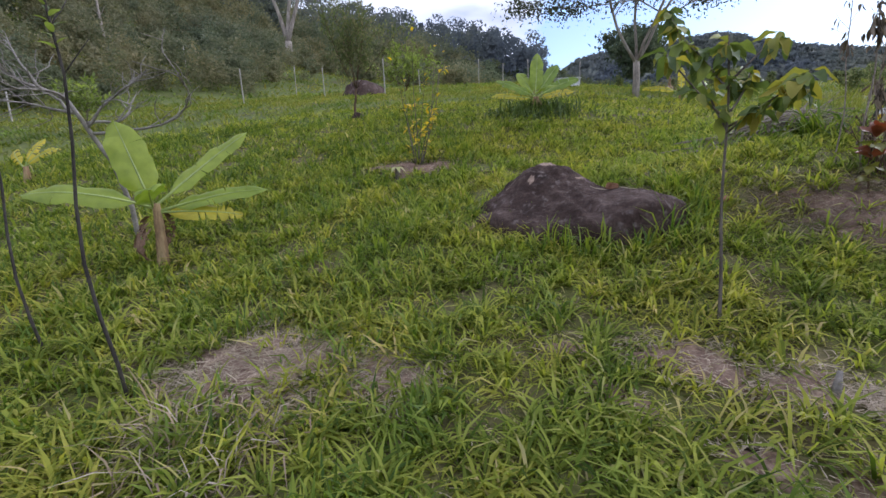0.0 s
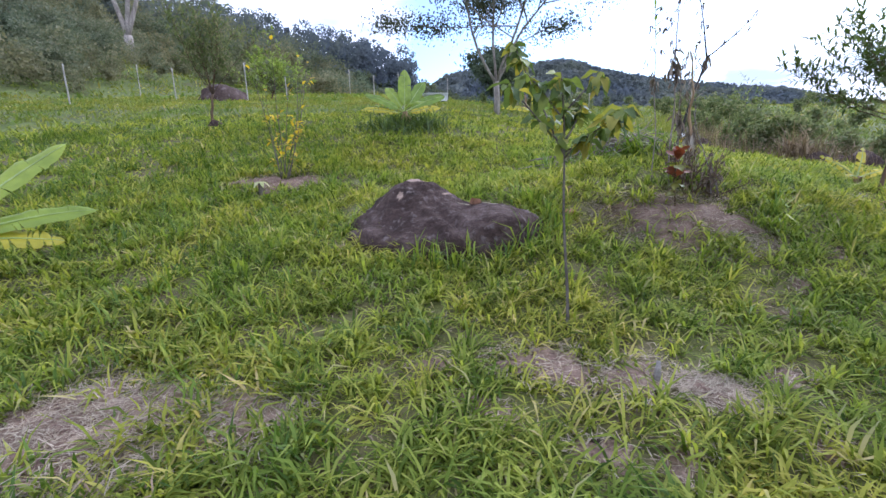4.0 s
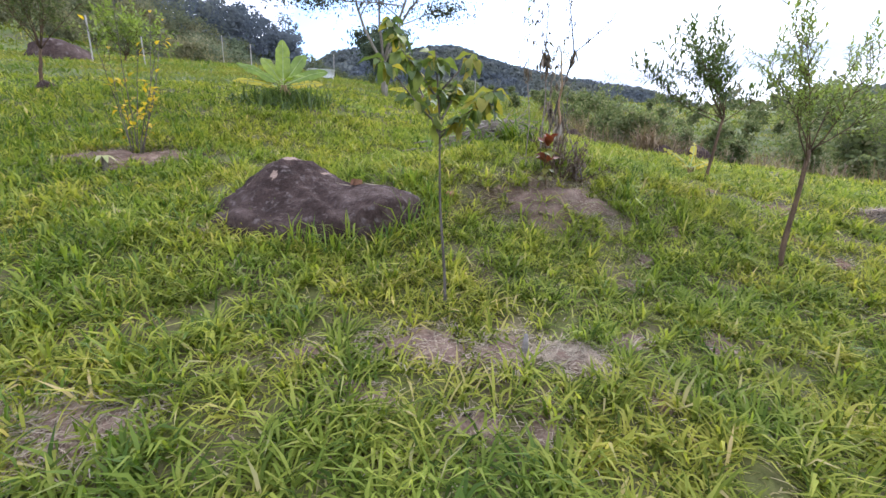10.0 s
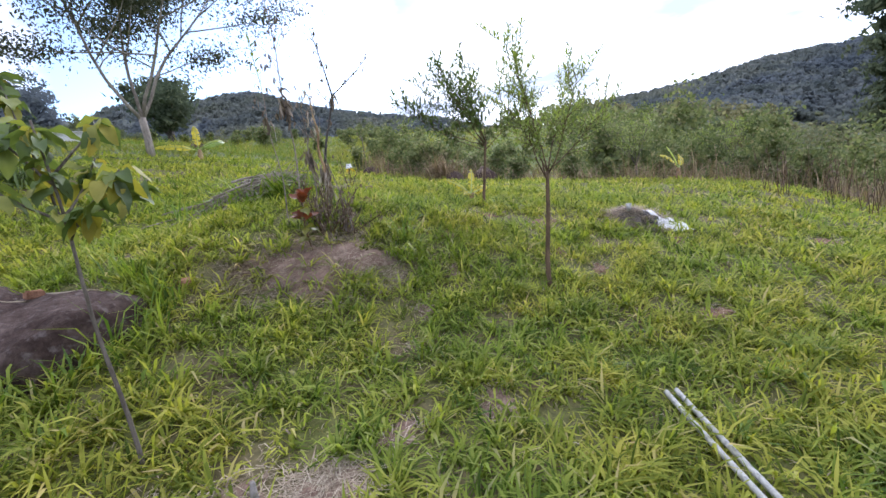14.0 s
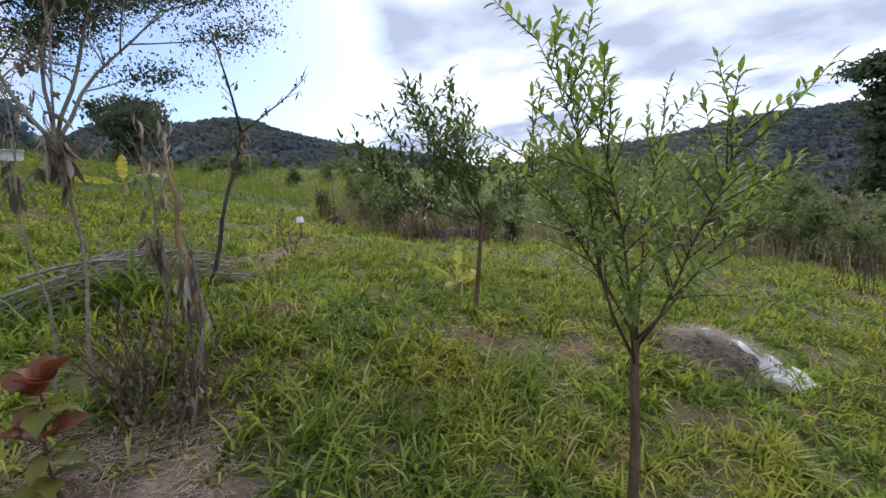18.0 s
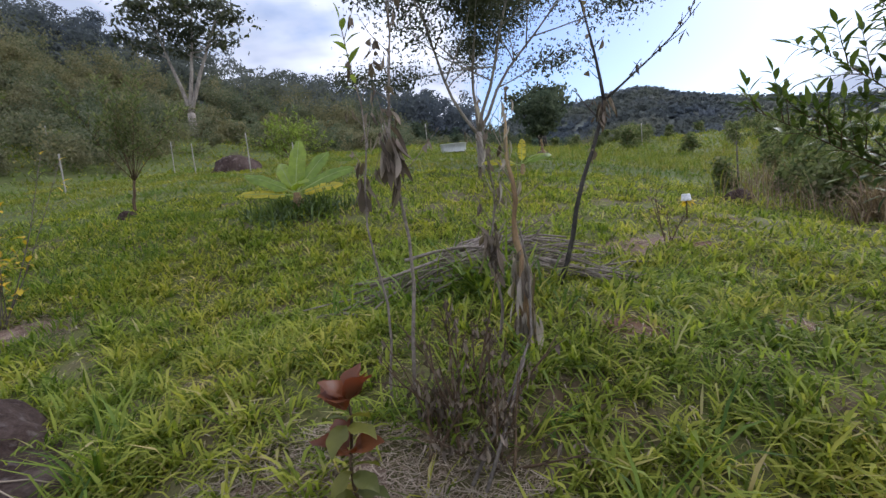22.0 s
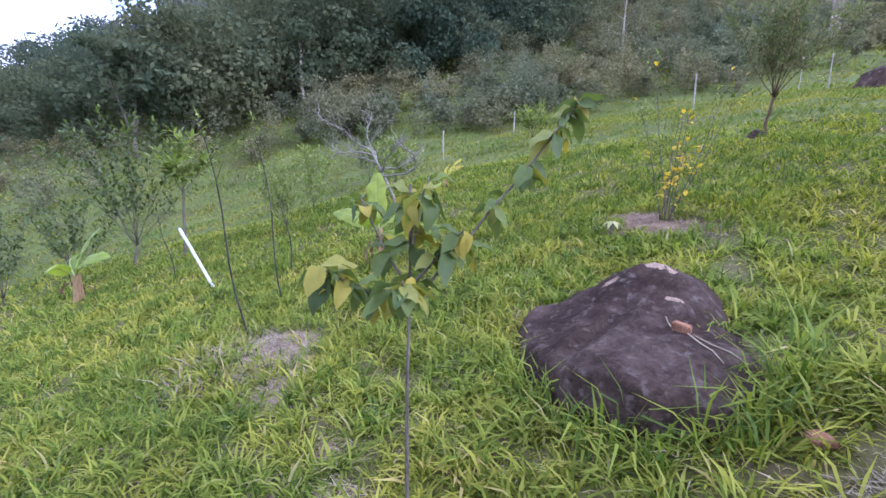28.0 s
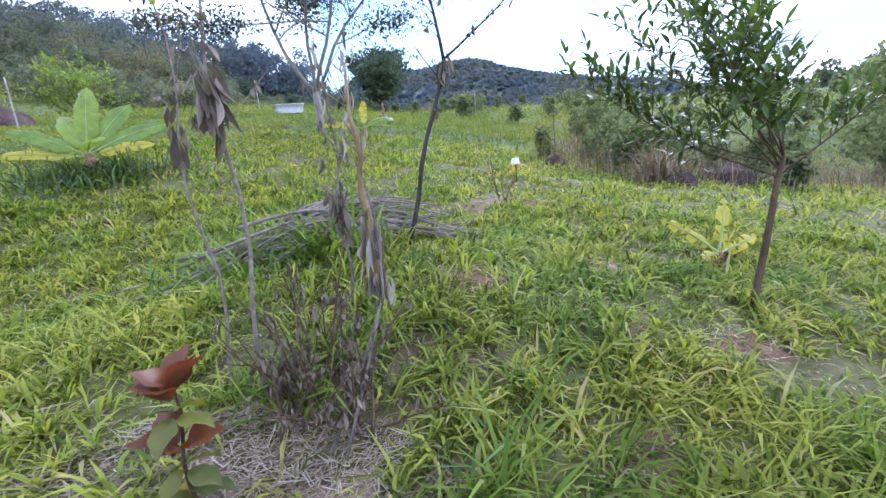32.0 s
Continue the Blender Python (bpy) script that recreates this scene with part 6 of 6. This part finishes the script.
# ---------------------------------------------------------------- man-made things
def water_tank(x, y):
    t = thing("water_tank", x, y, "low white plastic tank in the meadow", "tank")
    b = Bits()
    w, d, h = 0.72, 0.45, 0.36
    ring = []
    sides = 28
    prof = [(0.93, -0.1), (0.96, 0.1 * h), (1.0, 0.9 * h), (1.06, 0.92 * h), (1.06, h), (0.96, h), (0.92, 0.75 * h)]
    for s, z in prof:
        for k in range(sides):
            a = math.tau * k / sides
            c, n = math.cos(a), math.sin(a)
            ring.append((math.copysign(abs(c) ** 0.4, c) * w * s, math.copysign(abs(n) ** 0.4, n) * d * s, z + 0.12))
    faces = [(i * sides + k, i * sides + (k + 1) % sides, (i + 1) * sides + (k + 1) % sides, (i + 1) * sides + k) for i in range(len(prof) - 1) for k in range(sides)]
    faces.append(tuple((len(prof) - 1) * sides + k for k in range(sides)))
    part("basin", b.add(ring, faces), M_WHITE, t)
    for sx in (-0.45, 0.45):
        leg = Bits()
        leg.tube([(sx, 0, -0.2), (sx, 0, 0.06)], [0.14, 0.13], 10)
        part("support", leg, M_STONE, t)


water_tank(5.5, 28.2)


def bucket_on_stake(x, y):
    t = thing("bucket_on_stake", x, y, "white bucket upturned on a stake among yellow leaves", "bucket", size=0.62)
    stake = Bits()
    stake.tube([(0, 0, -0.1), (0.01, 0, 0.25), (0, 0.01, 0.5)], [0.018, 0.016, 0.015], 8)
    part("stake", stake, M_BARK_BROWN, t)
    pail, sides = Bits(), 24
    prof = [(0.125, 0.46), (0.13, 0.46), (0.135, 0.475), (0.118, 0.5), (0.1, 0.62), (0.09, 0.635)]
    verts = [(r * math.cos(math.tau * k / sides), r * math.sin(math.tau * k / sides), z) for r, z in prof for k in range(sides)]
    faces = [(i * sides + k, i * sides + (k + 1) % sides, (i + 1) * sides + (k + 1) % sides, (i + 1) * sides + k) for i in range(len(prof) - 1) for k in range(sides)]
    faces.append(tuple((len(prof) - 1) * sides + k for k in range(sides)))
    part("pail", pail.add(verts, faces), M_WHITE, t)
    l = Bits()
    for k in range(12):
        l.leaf((0.02, 0, 0.44), aim(k * 47, 12 + 30 * (k % 2)), (0, 0, 1), 0.3, 0.07, 0.7, 0.2, 5)
    part("foliage", l, M_LEAF_YELLOW, t, "yellow strap leaves under the bucket")


bucket_on_stake(7.8, 9.6)


def heap_top(x, y):
    """Height of the clippings heap over the ground."""
    cx, cy, rx, ry, turn = BARE[7]
    a = radians(turn)
    u, v = (x - cx) * math.cos(a) + (y - cy) * math.sin(a), -(x - cx) * math.sin(a) + (y - cy) * math.cos(a)
    s = math.hypot(u / rx, v / ry)
    return 0.13 * max(0.0, 1 - s ** 3)


def sheet(x, y, turn):
    """A crumpled white sheet with a dark one under it, spread over a heap."""
    t = thing("plastic_sheet", x, y, "crumpled white plastic sheet spread on dry clippings", "plastic sheet")
    for name, w, d, material, dz, seed, ox, oy in (("white_sheet", 0.6, 0.4, M_WHITE, 0.05, 3, 0, 0), ("dark_sheet", 0.42, 0.26, M_DARK_SHEET, 0.03, 4, 0.1, 0.14)):
        b, n, m = Bits(), 26, 14
        verts = []
        a = radians(turn)
        for i in range(n + 1):
            for j in range(m + 1):
                u, v = (i / n - 0.5) * w * (1 - 0.18 * math.sin(j * 0.9 + seed) * (i / n)), (j / m - 0.5) * d * (1 + 0.22 * math.sin(i * 0.55 + seed))
                u, v = u + ox, v + oy
                px, py = u * math.cos(a) - v * math.sin(a), u * math.sin(a) + v * math.cos(a)
                e = max(abs(i / n - 0.5), abs(j / m - 0.5)) * 2
                z = ground_z(x + px, y + py) - ground_z(x, y) + dz + heap_top(x + px, y + py) + 0.035 * noise.noise((u * 9, v * 9, seed)) + 0.02 * abs(noise.noise((u * 20, v * 20, seed))) - 0.03 * e ** 4
                verts.append((px, py, z))
        faces = [(i * (m + 1) + j, (i + 1) * (m + 1) + j, (i + 1) * (m + 1) + j + 1, i * (m + 1) + j + 1) for i in range(n) for j in range(m)]
        part(name, b.add(verts, faces), material, t)
    return t


sheet(7.85, 2.3, 62)
cup = Bits()
cup.tube([(0, 0, 0), (0, 0, 0.11)], [0.03, 0.038], 16)
lone("plastic_cup", cup, M_PVC, "translucent grey plastic cup on the clippings", "cup", at=(7.72, 2.78, ground_z(7.72, 2.78) + heap_top(7.72, 2.78) + 0.03))


def pipe(x0, y0, x1, y1, r, label, lift0=0.03, lift1=0.03, material=None, name="pipe"):
    d = Vector((x1 - x0, y1 - y0, 0))
    t = thing(name, x0, y0, label, "pipe")
    g = ground_z(x0, y0)
    pts = [Vector((d.x * s, d.y * s, ground_z(x0 + d.x * s, y0 + d.y * s) - g + lift0 + (lift1 - lift0) * s + r)) for s in (0, 0.33, 0.66, 1)]
    b, sides = Bits(), 14
    b.tube(pts, [r] * 4, sides, cap=False)
    part("tube", b, material or M_PVC, t)
    bore = Bits()
    bore.tube(pts, [r * 0.82] * 4, sides, cap=False)
    bore.f = [f[::-1] for f in bore.f]
    part("bore", bore, M_DARK_SHEET, t)
    for end in (pts[0], pts[-1]):
        rim = Bits()
        u = d.normalized()
        s, w = u.cross(Vector((0, 0, 1))), Vector((0, 0, 1))
        vs = [end + (s * math.cos(math.tau * k / sides) + w * math.sin(math.tau * k / sides)) * q for q in (r, r * 0.82) for k in range(sides)]
        part("rim", rim.add(vs, [(k, (k + 1) % sides, sides + (k + 1) % sides, sides + k) for k in range(sides)]), material or M_PVC, t)
    return t


pipe(3.88, 1.12, 3.3, 0.5, 0.017, "weathered grey plastic pipe lying in the grass", 0.05, 0.04)
pipe(3.95, 1.08, 3.37, 0.46, 0.017, "weathered grey plastic pipe lying beside another", 0.05, 0.04)
pipe(2.95, 0.2, 2.62, -0.2, 0.017, "grey pipe end half buried in grass", 0.03, 0.02)
pipe(-5.5, 1.5, -5.15, 1.92, 0.026, "white pipe propped aslant on the slope", 1.05, 0.0, M_WHITE, "leaning_pipe")


def house(x, y, w, d, h, turn):
    t = thing("house", x, y, "small distant house with a clay tiled roof", "house", "distant houses", turn=turn)
    body = Bits()
    c = [(-w / 2, -d / 2), (w / 2, -d / 2), (w / 2, d / 2), (-w / 2, d / 2)]
    v = [(a, b, z) for z in (-1, h) for a, b in c] + [(-w / 2, 0, h * 1.45), (w / 2, 0, h * 1.45)]
    part("wall", body.add(v, [(0, 1, 5, 4), (1, 2, 6, 5), (2, 3, 7, 6), (3, 0, 4, 7), (4, 7, 8), (5, 9, 6)]), M_PLASTER, t)
    for s in (-1, 1):
        r = Bits()
        o, e = 0.35, 0.12
        q = [(-w / 2 - o, s * (d / 2 + o), h - 0.3), (w / 2 + o, s * (d / 2 + o), h - 0.3), (w / 2 + o, 0, h * 1.5), (-w / 2 - o, 0, h * 1.5)]
        part("roof", r.add([(a, b, z + k) for k in (0, e) for a, b, z in q], [(0, 1, 2, 3), (4, 5, 6, 7), (0, 1, 5, 4), (1, 2, 6, 5), (2, 3, 7, 6), (3, 0, 4, 7)]), M_CLAY_TILE, t)
    for k, px in enumerate((-w * 0.28, w * 0.22)):
        win = Bits()
        win.add([(px - 0.5, -d / 2 - 0.04, h * 0.35), (px + 0.5, -d / 2 - 0.04, h * 0.35), (px + 0.5, -d / 2 - 0.04, h * 0.75), (px - 0.5, -d / 2 - 0.04, h * 0.75)], [(0, 1, 2, 3)])
        part("window", win, M_DARK_SHEET, t)


house(62, -1.6, 3.4, 2.6, 1.5, 80)
house(60, -7.6, 3.2, 2.4, 1.4, 95)
house(66, -11.5, 3.6, 2.6, 1.5, 100)


# ---------------------------------------------------------------- small things in the lawn
stump = Bits()
stump.tube([(0, 0, -0.04), (0.005, 0, 0.05), (0.012, 0.004, 0.13)], [0.022, 0.02, 0.012], 9)
lone("stub", stump, M_DEADWOOD, "short grey dead stub standing in worn grass", "stub", at=(1.68, 2.2, ground_z(1.68, 2.2)))
for x, y, size in ((1.14, 1.91, 0.1), (1.62, 2.12, 0.06), (0.62, 2.36, 0.05)):
    build_boulder("pebble", x, y, LUMP, "small pale stone lying on bare soil", size, 40 * x, 2, x, 0.005)["category"] = "stone"
